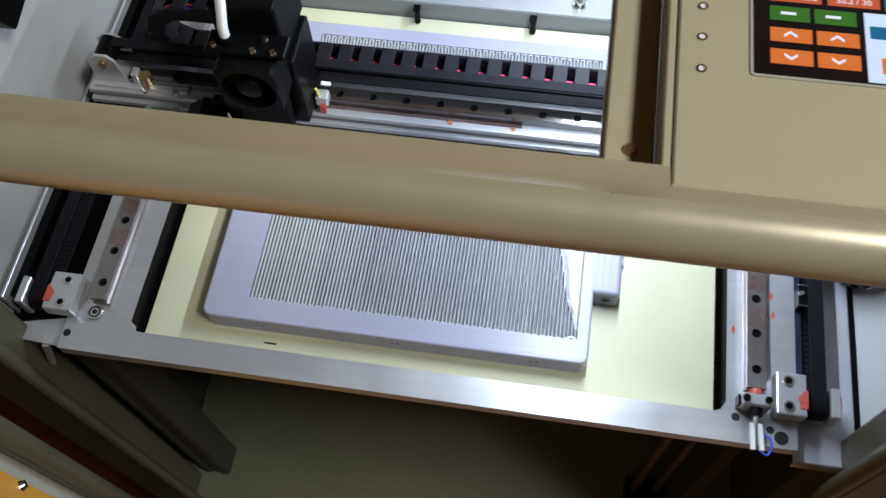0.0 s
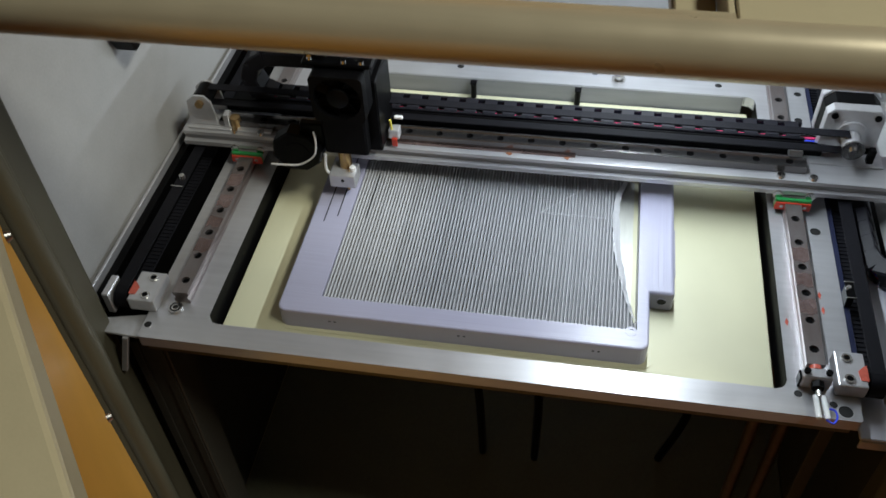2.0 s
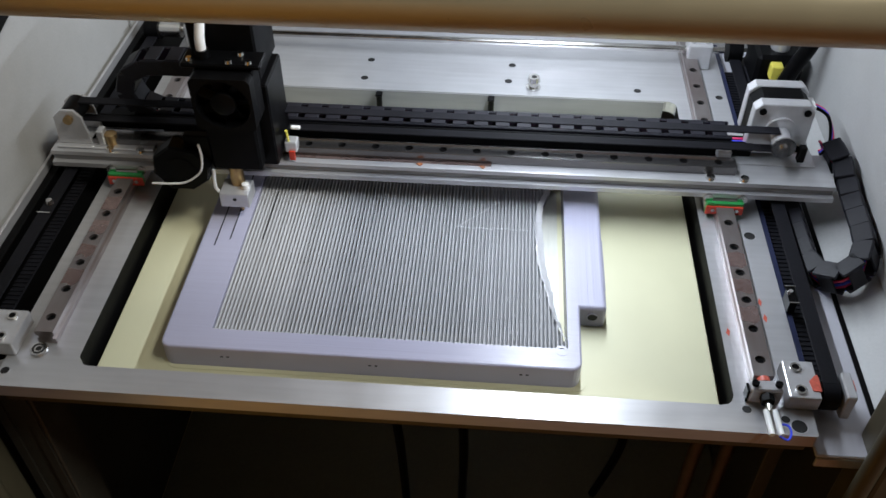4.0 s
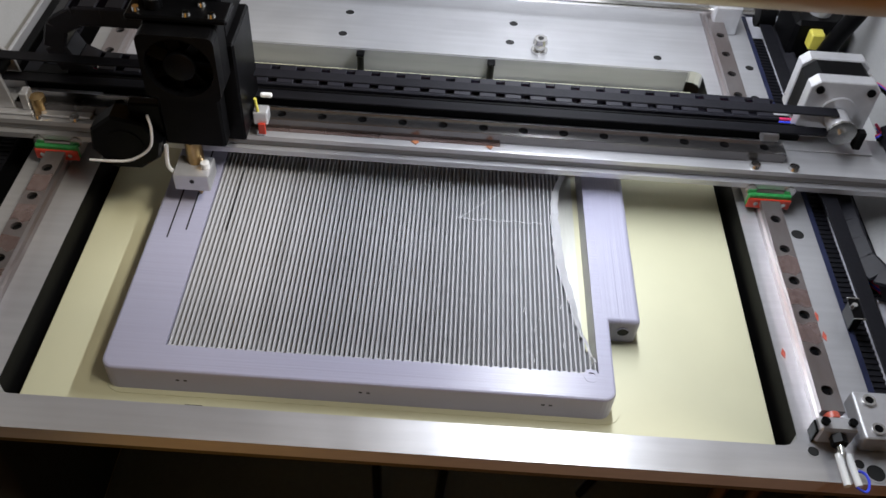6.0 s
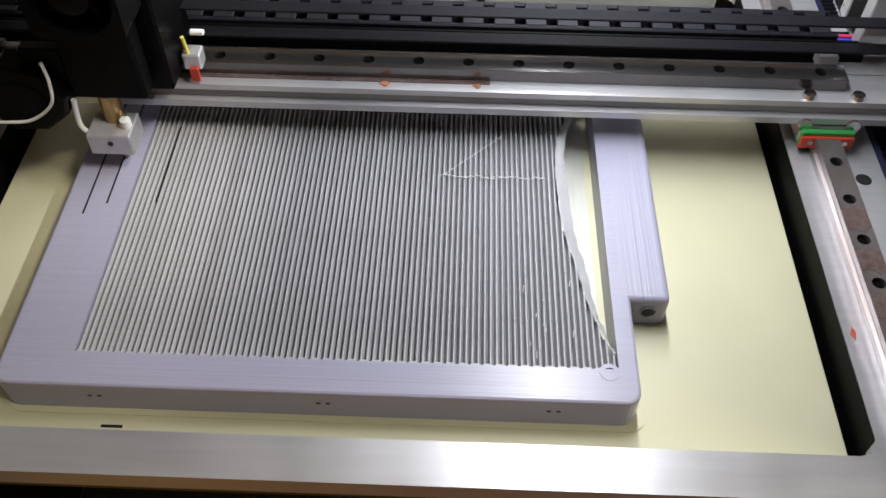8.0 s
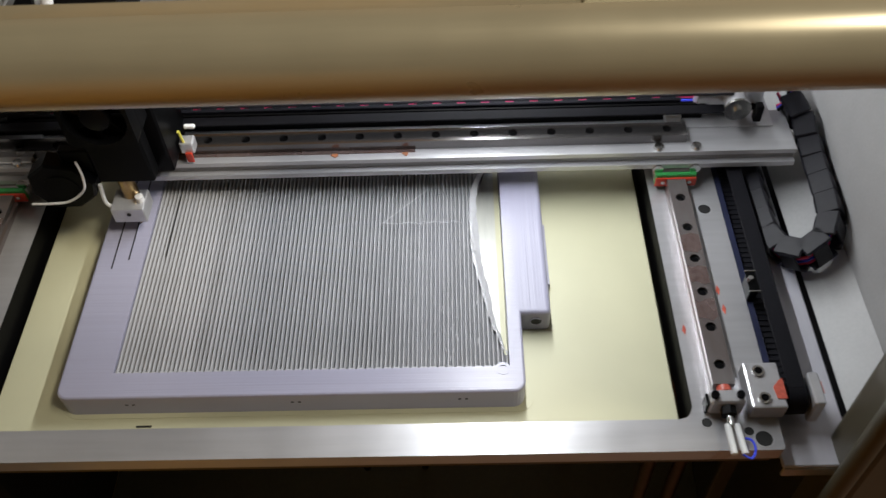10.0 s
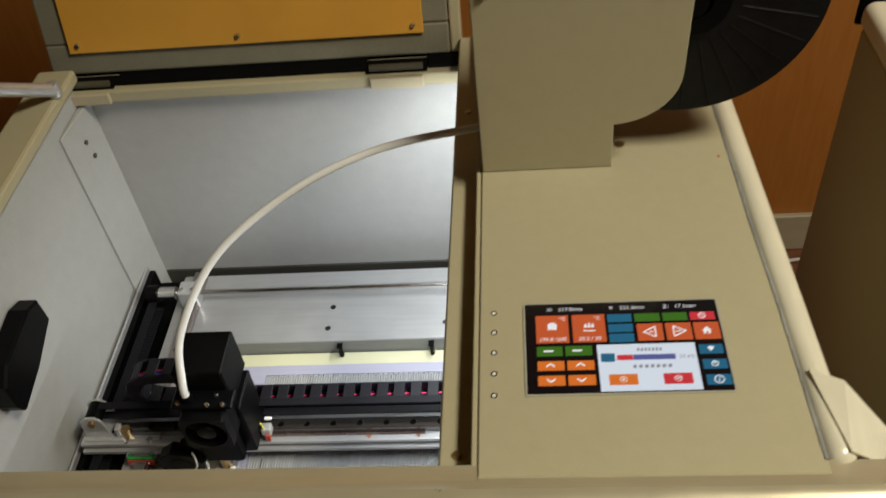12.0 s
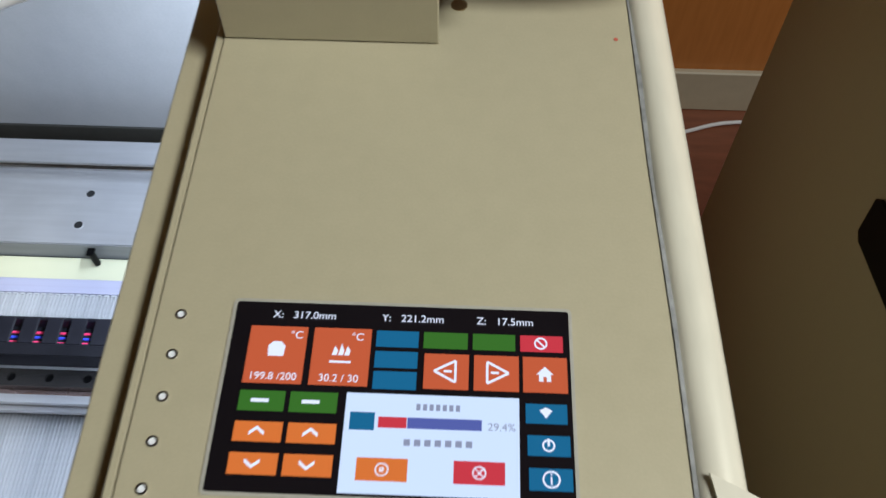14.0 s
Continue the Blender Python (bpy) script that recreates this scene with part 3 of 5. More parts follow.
LX0, LX1 = -0.545, -0.138
lid_part("bottom_rail", LX0, LX1, 0.004, 0.034, 0.0, 0.016, LIDM)
lid_part("top_rail", LX0, LX1, 0.400, 0.430, 0.0, 0.016, LIDM)
lid_part("stile", LX0, LX0 + 0.034, 0.0345, 0.3995, 0.0, 0.016, LIDM)
lid_part("stile", LX1 - 0.030, LX1, 0.0345, 0.3995, 0.0, 0.016, LIDM)
lid_part("edge_tube", LX1 + 0.001, LX1 + 0.012, 0.004, 0.43, 0.001, 0.015, GOLD)
lid_part("acrylic_pane", LX0 + 0.026, LX1 - 0.024, 0.026, 0.408, -0.0042, -0.0004, ORANGE, "orange acrylic pane", 0.0008)
for x in (LX0 + 0.036, -0.345, LX1 - 0.034):
    o = part("pane_screw", cyl(B(), (x, -0.0044, 0.034), (x, -0.0066, 0.034), 0.003, 12, 0.002), CHROME, lid, "", True)
    o.matrix_basis = LM
for x in (-0.505, -0.190):
    hg = thing("lid_hinge", "dark metal lid hinge with pale spacer", "hinge", group="lid hinges")
    part("leaf", box(B(), x - 0.030, x + 0.030, YB - 0.006, YB + 0.016, 0.2282, 0.2304, 0.0006), BLACK_SATIN, hg)
    part("knuckle", cyl(B(), (x - 0.026, YB - 0.004, 0.2338), (x + 0.026, YB - 0.004, 0.2338), 0.0034, 12), BRONZE, hg, "", True)
    part("spacer", box(B(), x - 0.026, x + 0.026, YB - 0.0150, YB - 0.0104, 0.2160, 0.2280, 0.0008), SKIRT, hg, "pale wooden spacer")
# added black strips that fill the hatch gap with its shadow
sl_ = thing("hatch_gap_shade", "black strips for the shade in the gap under the hatch", "seal strip")
part("strip", box(B(), -0.4745, -0.2205, YB - 0.001, YB + 0.0220, 0.2282, 0.2322, 0.0008), BLACK_SATIN, sl_)
part("strip", box(B(), -0.1595, -0.1300, YB - 0.001, YB + 0.0220, 0.2282, 0.2322, 0.0008), BLACK_SATIN, sl_)
part("gap_backing", box(B(), LX0, LX1, YB + 0.0225, YB + 0.030, 0.200, 0.2325, 0.0008), BLACK_SATIN, sl_)
gs = thing("gas_strut", "grey gas strut between lid and rim", "gas strut")
part("cylinder", cyl(B(), (-0.512, YB - 0.045, 0.2565), (-0.535, YB - 0.110, 0.3045), 0.0065, 14), ALU_M, gs, "", True)
part("rod", cyl(B(), (-0.535, YB - 0.110, 0.3045), (-0.560, YB - 0.19, 0.3595), 0.0035, 12), CHROME, gs, "", True)
part("ball_joint", cyl(B(), (-0.512, YB - 0.045, 0.2505), (-0.512, YB - 0.045, 0.264), 0.0065, 14, bev=0.001), ALU_M, gs, "", True)
for y, z in ((YB - 0.034, 0.185), (YB - 0.030, 0.165)):
    w = thing("wall_screw", "small dark screw in the corner column", "screw", group="corner screws")
    x = XL + 0.0020 + (y - (YB - 0.066)) * 0.10
    part("head", cyl(B(), (x - 0.001, y, z), (x + 0.0022, y, z), 0.0026, 12), BRONZE, w, "", True)

# black latch bracket on the left wall
w = thing("wall_bracket", "black tapered plastic bracket on the white wall", "bracket")
part("body", prism(B(), [(0.116, 0.126), (0.122, 0.114), (0.160, 0.122), (0.204, 0.138), (0.203, 0.164), (0.186, 0.170), (0.132, 0.164), (0.116, 0.152)], XL + 0.0002, XL + 0.020, "x", 0.002), BLACK, w)

# ---- door, part open ----
dr = thing("door_1", "part-open cabinet door with orange acrylic pane", "door", kind="structure")
dr.matrix_basis = Matrix.Translation((-0.464, -0.117, 0)) @ pose(0, 0, 0, 0, 0, -50)


def dpart(name, x0, x1, y0, y1, z0, z1, m, lab="", bev=0.0025):
    return part(name, box(B(), x0, x1, y0, y1, z0, z1, bev, seg=2), m, dr, lab)


part("hinge_tube", tube(B(), [(0.024, 0.0185, -0.45), (0.024, 0.0185, 0.262)], 0.0068, 16), BRONZE, dr, "dark rounded hinge-side tube", True)
dpart("tube_web", 0.0200, 0.0280, 0.0082, 0.0150, -0.45, 0.262, BRONZE)
dpart("hinge_stile", 0.0225, 0.060, -0.012, 0.008, -0.45, 0.262, GREYP)
dpart("latch_stile", 0.480, 0.520, -0.012, 0.008, -0.45, 0.262, GREYP)
dpart("top_rail", 0.0605, 0.4795, -0.012, 0.016, 0.2350, 0.262, GOLD)
dpart("bottom_rail", 0.0605, 0.4795, -0.012, 0.008, -0.45, -0.41, GOLD)
dpart("acrylic_pane", 0.046, 0.49, 0.0083, 0.0120, -0.42, 0.2325, ORANGE, "orange acrylic pane", 0.0008)
for z in (0.20, 0.05, -0.12, -0.29):
    part("pane_screw", cyl(B(), (0.0515, 0.0122, z), (0.0515, 0.0150, z), 0.0034, 12, 0.0024), CHROME, dr, "", True)

# ---- neighbouring machine ----
nb = thing("neighbour_cabinet", "second champagne machine cabinet standing alongside", "machine cabinet")
NX = 0.270
part("side_sheet", box(B(), NX, NX + 0.012, -0.06, 0.500, FLOORZ + 0.03, 0.2005, 0.002), GOLD, nb)
part("body", box(B(), NX + 0.0125, NX + 0.62, -0.055, 0.498, FLOORZ + 0.03, 0.2000, 0.002), GOLD, nb)
part("corner_tube", box(B(), NX - 0.004, NX + 0.026, -0.07, 0.505, 0.2010, 0.2310, 0.011, seg=5), GOLD_PALE, nb, "", True)
part("top_sheet", box(B(), NX + 0.0265, NX + 0.62, -0.06, 0.500, 0.2150, 0.2270, 0.002), GOLD_PALE, nb)
part("corner_cap", box(B(), NX - 0.005, NX + 0.027, 0.5055, 0.512, 0.2000, 0.2320, 0.006, seg=3), BLACK, nb, "black plastic corner cap")
hx = [(0.150, 0.098), (0.155, 0.090), (0.210, 0.079), (0.256, 0.070), (0.263, 0.074), (0.266, 0.104), (0.260, 0.111), (0.205, 0.122), (0.160, 0.131), (0.152, 0.126)]
hx = [(y + 0.003, z + 0.001) for y, z in hx]
part("grip_rim", prism(B(), hx, NX - 0.0030, NX - 0.0003, "x", 0.001), BLACK, nb, "black recessed grip rim")
for x in (NX + 0.04, NX + 0.58):
    for y in (0.0, 0.45):
        part("foot", cyl(B(), (x, y, FLOORZ + 0.0005), (x, y, FLOORZ + 0.0295), 0.02, 16), BLACK, nb, "", True)

# ---- frame plate with the bed opening ----
FX0, FX1, FY0, FY1 = -0.466, 0.028, -0.0465, 0.392
OX0, OX1, OY0, OY1 = -0.4205, -0.0165, -0.0275, 0.291
fp = thing("frame_plate", "brushed aluminium frame plate round the bed", "frame plate")
part("plate", ring(B(), rounded(FX0, FX1, FY0, FY1, 0.002, 3), rounded(OX0, OX1, OY0, OY1, 0.008, 3), ZF - 0.010, ZF), ALU, fp)
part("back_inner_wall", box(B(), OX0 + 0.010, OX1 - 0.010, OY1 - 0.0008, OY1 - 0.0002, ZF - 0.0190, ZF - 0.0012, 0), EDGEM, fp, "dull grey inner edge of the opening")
# black strips put the shade on the opening's side walls into colour
for x0 in (OX0 - 0.0020, OX1 - 0.0003):
    part("side_shade_strip", box(B(), x0, x0 + 0.0023, OY0 + 0.006, OY1 - 0.006, BEDZ - 0.010, ZF - 0.0006, 0), BLACK_SATIN, fp, "black strip for the shaded inner wall of the opening")
# dark strip puts the unlit lower front edge of the plate into colour
part("front_shade_strip", box(B(), FX0 + 0.004, FX1 - 0.004, FY0 + 0.002, FY0 + 0.006, ZF - 0.017, ZF - 0.0104, 0.0005), BRONZE, fp, "dark strip for the unlit lower front edge")


def bore(x, y, r, z, parent, name="bore"):
    o = [(x + r * 1.16 * math.cos(6.2832 * i / 18), y + r * 1.16 * math.sin(6.2832 * i / 18)) for i in range(18)]
    q = [(x + r * math.cos(6.2832 * i / 18), y + r * math.sin(6.2832 * i / 18)) for i in range(18)]
    part(name + "_rim", ring(B(), o, q, z - 0.0002, z + 0.00025), ALU_M, parent)
    part(name, cyl(B(), (x, y, z - 0.0002), (x, y, z + 0.0001), r, 18), HOLE, parent, "dark screw hole")


for x, y, r in ((-0.157, 0.338, 0.0034), (-0.160, 0.312, 0.0034), (-0.285, 0.338, 0.0034), (-0.287, 0.308, 0.0034), (-0.048, 0.305, 0.0032), (0.017, 0.124, 0.0040), (0.018, -0.040, 0.0046), (0.011, -0.0355, 0.0026), (-0.462, -0.035, 0.0028), (0.018, 0.262, 0.0034), (0.021, 0.30, 0.0032), (-0.0105, -0.030, 0.0028), (-0.425, 0.302, 0.0034)):
    bore(x, y, r, ZF, fp)
sc = thing("socket_screw", "steel socket screw in the frame corner", "screw")
part("head", cyl(B(), (-0.447, -0.018, ZF + 0.0002), (-0.447, -0.018, ZF + 0.0022), 0.0058, 20, 0.0052), CHROME, sc, "", True)
part("ring_mark", ring(B(), [(-0.447 + 0.0042 * math.cos(6.2832 * i / 18), -0.018 + 0.0042 * math.sin(6.2832 * i / 18)) for i in range(18)], [(-0.447 + 0.0030 * math.cos(6.2832 * i / 18), -0.018 + 0.0030 * math.sin(6.2832 * i / 18)) for i in range(18)], ZF + 0.0020, ZF + 0.0024), HOLE, sc)
part("socket", cyl(B(), (-0.447, -0.018, ZF + 0.0021), (-0.447, -0.018, ZF + 0.0024), 0.0020, 6), HOLE, sc)
sc = thing("standoff_screw", "bright stacked standoff screw on the frame plate", "screw")
part("washer", cyl(B(), (-0.138, 0.303, ZF + 0.0002), (-0.138, 0.303, ZF + 0.002), 0.0062, 20), CHROME, sc, "", True)
part("spacer", cyl(B(), (-0.138, 0.303, ZF + 0.0021), (-0.138, 0.303, ZF + 0.0075), 0.0042, 18), CHROME, sc, "", True)
part("head", cyl(B(), (-0.138, 0.303, ZF + 0.0076), (-0.138, 0.303, ZF + 0.0115), 0.0056, 18, 0.0048), CHROME, sc, "", True)
part("socket", cyl(B(), (-0.138, 0.303, ZF + 0.0114), (-0.138, 0.303, ZF + 0.0117), 0.0024, 6), HOLE, sc)
for x in (-0.174, -0.271):
    w = thing("bed_clip", "small black clip at the bed opening's edge", "clip", group="bed clips")
    part("stem", cyl(B(), (x, 0.2835, ZF - 0.016), (x, 0.2835, ZF - 0.001), 0.0026, 12), BLACK, w, "", True)
    part("tip", box(B(), x - 0.003, x + 0.003, 0.280, 0.2870, ZF - 0.0009, ZF + 0.0012, 0.0006), BLACK, w)

# ---- heated bed ----
bd = thing("print_bed", "pale yellow print bed sheet in the frame", "print bed")
part("sheet", box(B(), -0.4165, -0.0205, -0.0265, 0.289, BEDZ - 0.003, BEDZ, 0.0006), BED, bd)
part("carrier_plate", box(B(), -0.400, -0.030, -0.0200, 0.28, BEDZ - 0.012, BEDZ - 0.0032, 0.001), BLACK_SATIN, bd)
part("marker_dash", box(B(), -0.330, -0.321, -0.0175, -0.0163, BEDZ + 0.0001, BEDZ + 0.0004, 0), HOLE, bd, "short black pen dash")
part("corner_tape", box(B(), -0.10, -0.03, 0.262, 0.286, BEDZ + 0.0001, BEDZ + 0.0004, 0), BED, bd)
part("corner_tape", box(B(), -0.40, -0.16, 0.268, 0.286, BEDZ + 0.0001, BEDZ + 0.0004, 0), BED, bd)

# ---- the printed tray ----
PX0, PX1, PY0, PY1, PZ = -0.3735, -0.1065, -0.0085, 0.2595, -0.0105
PB = BEDZ + 0.0005
MX0, MX1, MY0, MY1 = -0.3435, -0.1150, 0.0080, 0.2470
pt = thing("printed_tray", "lilac-grey 3D-printed ribbed tray, half finished", "printed part")
b = ring(B(), rounded(PX0, PX1, PY0, PY1, 0.007, 5), rounded(MX0, MX1, MY0, MY1, 0.0008, 5), PB, PZ)
bmesh.ops.bevel(b, geom=[e for e in b.edges if all(abs(v.co.z - PZ) < 1e-5 for v in e.verts) and any(v.co.x < PX0 + 0.0072 or v.co.x > PX1 - 0.0072 or v.co.y < PY0 + 0.0005 or v.co.y > PY1 - 0.0005 for v in e.verts) and all(v.co.x < PX0 + 0.0075 or v.co.x > PX1 - 0.0075 or v.co.y < PY0 + 0.0072 or v.co.y > PY1 - 0.0072 for v in e.verts) and len({f for f in e.link_faces if abs(f.normal.z) > 0.5}) == 1], offset=0.0014, segments=2, affect="EDGES", profile=0.5)
part("rim", b, PLA, pt)
part("brim", ring(B(), rounded(PX0 - 0.0006, PX1 + 0.005, PY0 - 0.003, PY1 - 0.02, 0.009, 5), rounded(PX0 + 0.003, PX1 - 0.003, PY0 + 0.004, PY1 - 0.024, 0.004, 5), BEDZ + 0.0001, BEDZ + 0.00045), BED, pt, "thin translucent first-layer brim")
WIN = [(-0.1155, 0.192), (-0.1225, 0.184), (-0.1325, 0.146), (-0.1340, 0.120), (-0.1325, 0.095), (-0.1290, 0.070), (-0.1245, 0.045), (-0.1175, 0.020), (-0.1155, 0.016)]


def win_x(y):
    """The left edge of the torn opening at a depth y, or None."""
    if not 0.016 < y < 0.192:
        return None
    for (xa, ya), (xb, yb) in zip(WIN, WIN[1:]):
        if yb <= y <= ya:
            return xa + (xb - xa) * (y - ya) / (yb - ya)


fl = [(MX0 + 0.0005, MY0 + 0.0005), (MX1 - 0.0003, MY0 + 0.0005)] + [(x, y) for x, y in WIN[::-1]] + [(MX1 - 0.0003, MY1 - 0.0005), (MX0 + 0.0005, MY1 - 0.0005)]
RZ0, RZ1 = PZ - 0.0052, PZ - 0.0012      # foot and top of the ribs
part("pocket_floor", prism(B(), fl, PB, RZ0 - 0.0001, "z"), POCKET, pt, "grey lower layer between the ribs")
WFILM = mat("pale_first_layer", (0.62, 0.62, 0.56), 0.3, 0.0, 0.12, 90, 0.2, (3, 0.3, 1))
part("first_layer_film", prism(B(), [(x, y) for x, y in WIN[1:-1]][::-1] + [(-0.1185, 0.180), (-0.1185, 0.030)], BEDZ + 0.0006, BEDZ + 0.0011, "z"), WFILM, pt, "pale translucent first layer in the opening")
NR = 88
pitch = (MX1 - MX0) / NR


def rib_bar(x, y0, y1):
    """A printed rib, narrow at the top and wide at the foot."""
    return prism(B(), [(x - 0.00122, RZ0), (x + 0.00122, RZ0), (x + 0.00046, RZ1 - 0.0003), (x + 0.00028, RZ1), (x - 0.00028, RZ1), (x - 0.00046, RZ1 - 0.0003)], y0, y1, "y")


b = rib_bar(0, MY0 + 0.0002, MY1 - 0.0002)
rib0 = part("rib", b, RIBM, pt)
rib0.matrix_basis = pose(MX0 + 0.5 * pitch, 0, 0)
for i in range(1, NR):
    x = MX0 + (i + 0.5) * pitch
    if x < -0.1345:
        share("rib", rib0, pose(x, 0, 0), pt)
    else:
        ys = [MY0 + 0.0002 + (MY1 - MY0) * k / 120 for k in range(121)]
        free = [y for y in ys if (win_x(y) is None or x < win_x(y))]
        lo = [y for y in free if y < 0.105]
        hi = [y for y in free if y >= 0.105]
        for seg in (lo, hi):
            if len(seg) > 2:
                part("rib", rib_bar(x, seg[0], seg[-1]), RIBM, pt)
# turns of the ribs at both ends
b = B()
for i in range(0, NR - 1, 2):
    for y, k in ((MY0 + 0.0007, 0), (MY1 - 0.0007, 1)):
        x = MX0 + (i + k + 0.5) * pitch
        if x + pitch < MX1:
            box(b, x - 0.0005, x + pitch + 0.0005, y - 0.0006, y + 0.0006, RZ0, PZ - 0.0010, 0)
tagged(part("rib_turn_rest", b, RIBM, pt), kind="stuff")
# film and strands near the torn opening
b = B()
rnd = random.Random(5)
prev = None
step_ = 0
for (xa, ya), (xb, yb) in zip(WIN[1:-1], WIN[2:]):
    n = 9
    for k in range(n):
        y = ya + (yb - ya) * k / n
        x = xa + (xb - xa) * k / n
        step_ += 1
        wob = 0.0005 * math.sin(step_ * 0.35) + 0.0004 * math.sin(step_ * 1.37) + rnd.uniform(-0.0003, 0.0003)
        thick = 0.0024 * math.sin(3.1416 * min(1, max(0, (y - 0.02) / 0.165))) + 0.0008
        a = b.verts.new((x + thick + wob, y, PZ - 0.0020))
        m_ = b.verts.new((x + wob * 0.5, y, PZ - 0.0012 + rnd.uniform(0, 0.0002)))
        c_ = b.verts.new((x - thick * 0.8 + wob * 0.6, y, PZ - 0.0011))
        if prev:
            b.faces.new((prev[0], a, m_, prev[1]))
            b.faces.new((prev[1], m_, c_, prev[2]))
        prev = (a, m_, c_)
bmesh.ops.solidify(b, geom=b.faces[:] + b.edges[:] + b.verts[:], thickness=0.00025)
part("torn_layer_edge", b, STRAND, pt, "ragged whitish torn top layer", True)
b = B()
for k in range(16):
    y = 0.118 + rnd.uniform(-0.0008, 0.0008)
    x = -0.193 + 0.0032 * k
    tube(b, [(x, y, PZ - 0.0009), (x + 0.002, y + rnd.uniform(-0.0008, 0.0008), PZ - 0.0006), (x + 0.0042, y, PZ - 0.0009)], 0.00028, 5)
for k in range(11):
    f = k / 11
    x, y = -0.193 + 0.030 * f, 0.118 + 0.030 * f
    tube(b, [(x, y, PZ - 0.0009), (x + 0.0018, y + 0.0014, PZ - 0.0006), (x + 0.0030, y + 0.0030, PZ - 0.0010)], 0.00022, 5)
for k in range(46):
    x, y = rnd.uniform(-0.165, -0.122), rnd.choice([rnd.uniform(0.010, 0.06), rnd.uniform(0.19, 0.245)])
    tube(b, [(x, y, PZ - 0.0009), (x + rnd.uniform(-0.001, 0.001), y + rnd.uniform(0.001, 0.004), PZ - 0.0007)], 0.00022, 5)
tagged(part("strands", b, STRAND, pt, "thin loose filament strands"), kind="stuff")
part("corner_post", ring(B(), [(-0.119 + 0.0042 * math.cos(6.2832 * i / 20), 0.0065 + 0.0042 * math.sin(6.2832 * i / 20)) for i in range(20)], [(-0.119 + 0.0022 * math.cos(6.2832 * i / 20), 0.0065 + 0.0022 * math.sin(6.2832 * i / 20)) for i in range(20)], PB + 0.001, PZ + 0.0002), PLA, pt, "small round post ring")
part("corner_post_core", cyl(B(), (-0.119, 0.0065, PB + 0.001), (-0.119, 0.0065, PZ - 0.0012), 0.0013, 12), STRAND, pt)
for x0_, ya, yb in ((-0.3625, 0.085, 0.170), (-0.3530, 0.092, 0.166), (-0.3300, 0.096, 0.149)):
    if x0_ > -0.34:
        part("slit", box(B(), x0_ - 0.0003, x0_ + 0.0003, ya, yb, PZ - 0.004, PZ - 0.0011, 0), HOLE, pt, "narrow dark slit beside a rib")
    else:
        part("slit", box(B(), x0_ - 0.00045, x0_ + 0.00045, ya, yb, PZ - 0.002, PZ + 0.0001, 0), HOLE, pt, "narrow dark slit in the rim")
# grip on the right side
b = box(B(), PX1 - 0.0030, -0.0885, 0.0445, 0.2050, PB, PZ + 0.00015, 0)
bmesh.ops.bevel(b, geom=[e for e in b.edges if any(v.co.x > -0.09 for v in e.verts) and (abs(e.verts[0].co.z - e.verts[1].co.z) > 0.01 or e.verts[0].co.z > PZ)], offset=0.0030, segments=4, affect="EDGES", profile=0.5)
grip_ = part("side_grip", b, PLA_Y, pt, "rounded grip along one side")
part("grip_tab", box(B(), -0.0884, -0.0862, 0.075, 0.125, PB, PB + 0.0045, 0.0004), PLA_Y, grip_)
part("grip_hole", cyl(B(), (-0.0975, 0.0443, -0.0190), (-0.0975, 0.0446, -0.0190), 0.0036, 18), HOLE, grip_, "round hole in the grip end")
part("grip_hole_rim", tube(B(), [(-0.0975 + 0.0034 * math.cos(a), 0.0440, -0.0190 + 0.0034 * math.sin(a)) for a in [0.6 + 4.2 * i / 12 for i in range(13)]], 0.0004, 6), PLA, grip_)
for x in (-0.335, -0.240, -0.145):
    for k in (0, 1):
        part("vent_pinhole", box(B(), x + 0.004 * k, x + 0.004 * k + 0.0018, PY0 - 0.0002, PY0 + 0.0005, -0.0185, -0.0175, 0), HOLE, pt)

# ---- linear rails ----
def holed_cell(bm, x0, x1, y0, y1, r, z, depth, n=14):
    cx, cy = (x0 + x1) / 2, (y0 + y1) / 2
    hw, hh = (x1 - x0) / 2, (y1 - y0) / 2
    ca = math.atan2(hh, hw)
    angs = sorted([6.2832 * i / n for i in range(n)] + [ca, math.pi - ca, math.pi + ca, 2 * math.pi - ca])
    rows = [[], [], []]
    for a in angs:
        c_, s_ = math.cos(a), math.sin(a)
        k = min(hw / max(abs(c_), 1e-9), hh / max(abs(s_), 1e-9))
        rows[0].append(bm.verts.new((cx + k * c_, cy + k * s_, z)))
        rows[1].append(bm.verts.new((cx + r * c_, cy + r * s_, z)))
        rows[2].append(bm.verts.new((cx + r * c_, cy + r * s_, z - depth)))
    m = len(angs)
    for a, c_ in ((rows[0], rows[1]), (rows[1], rows[2])):
        for i in range(m):
            bm.faces.new((a[i], a[(i + 1) % m], c_[(i + 1) % m], c_[i]))
    bm.faces.new(rows[2])


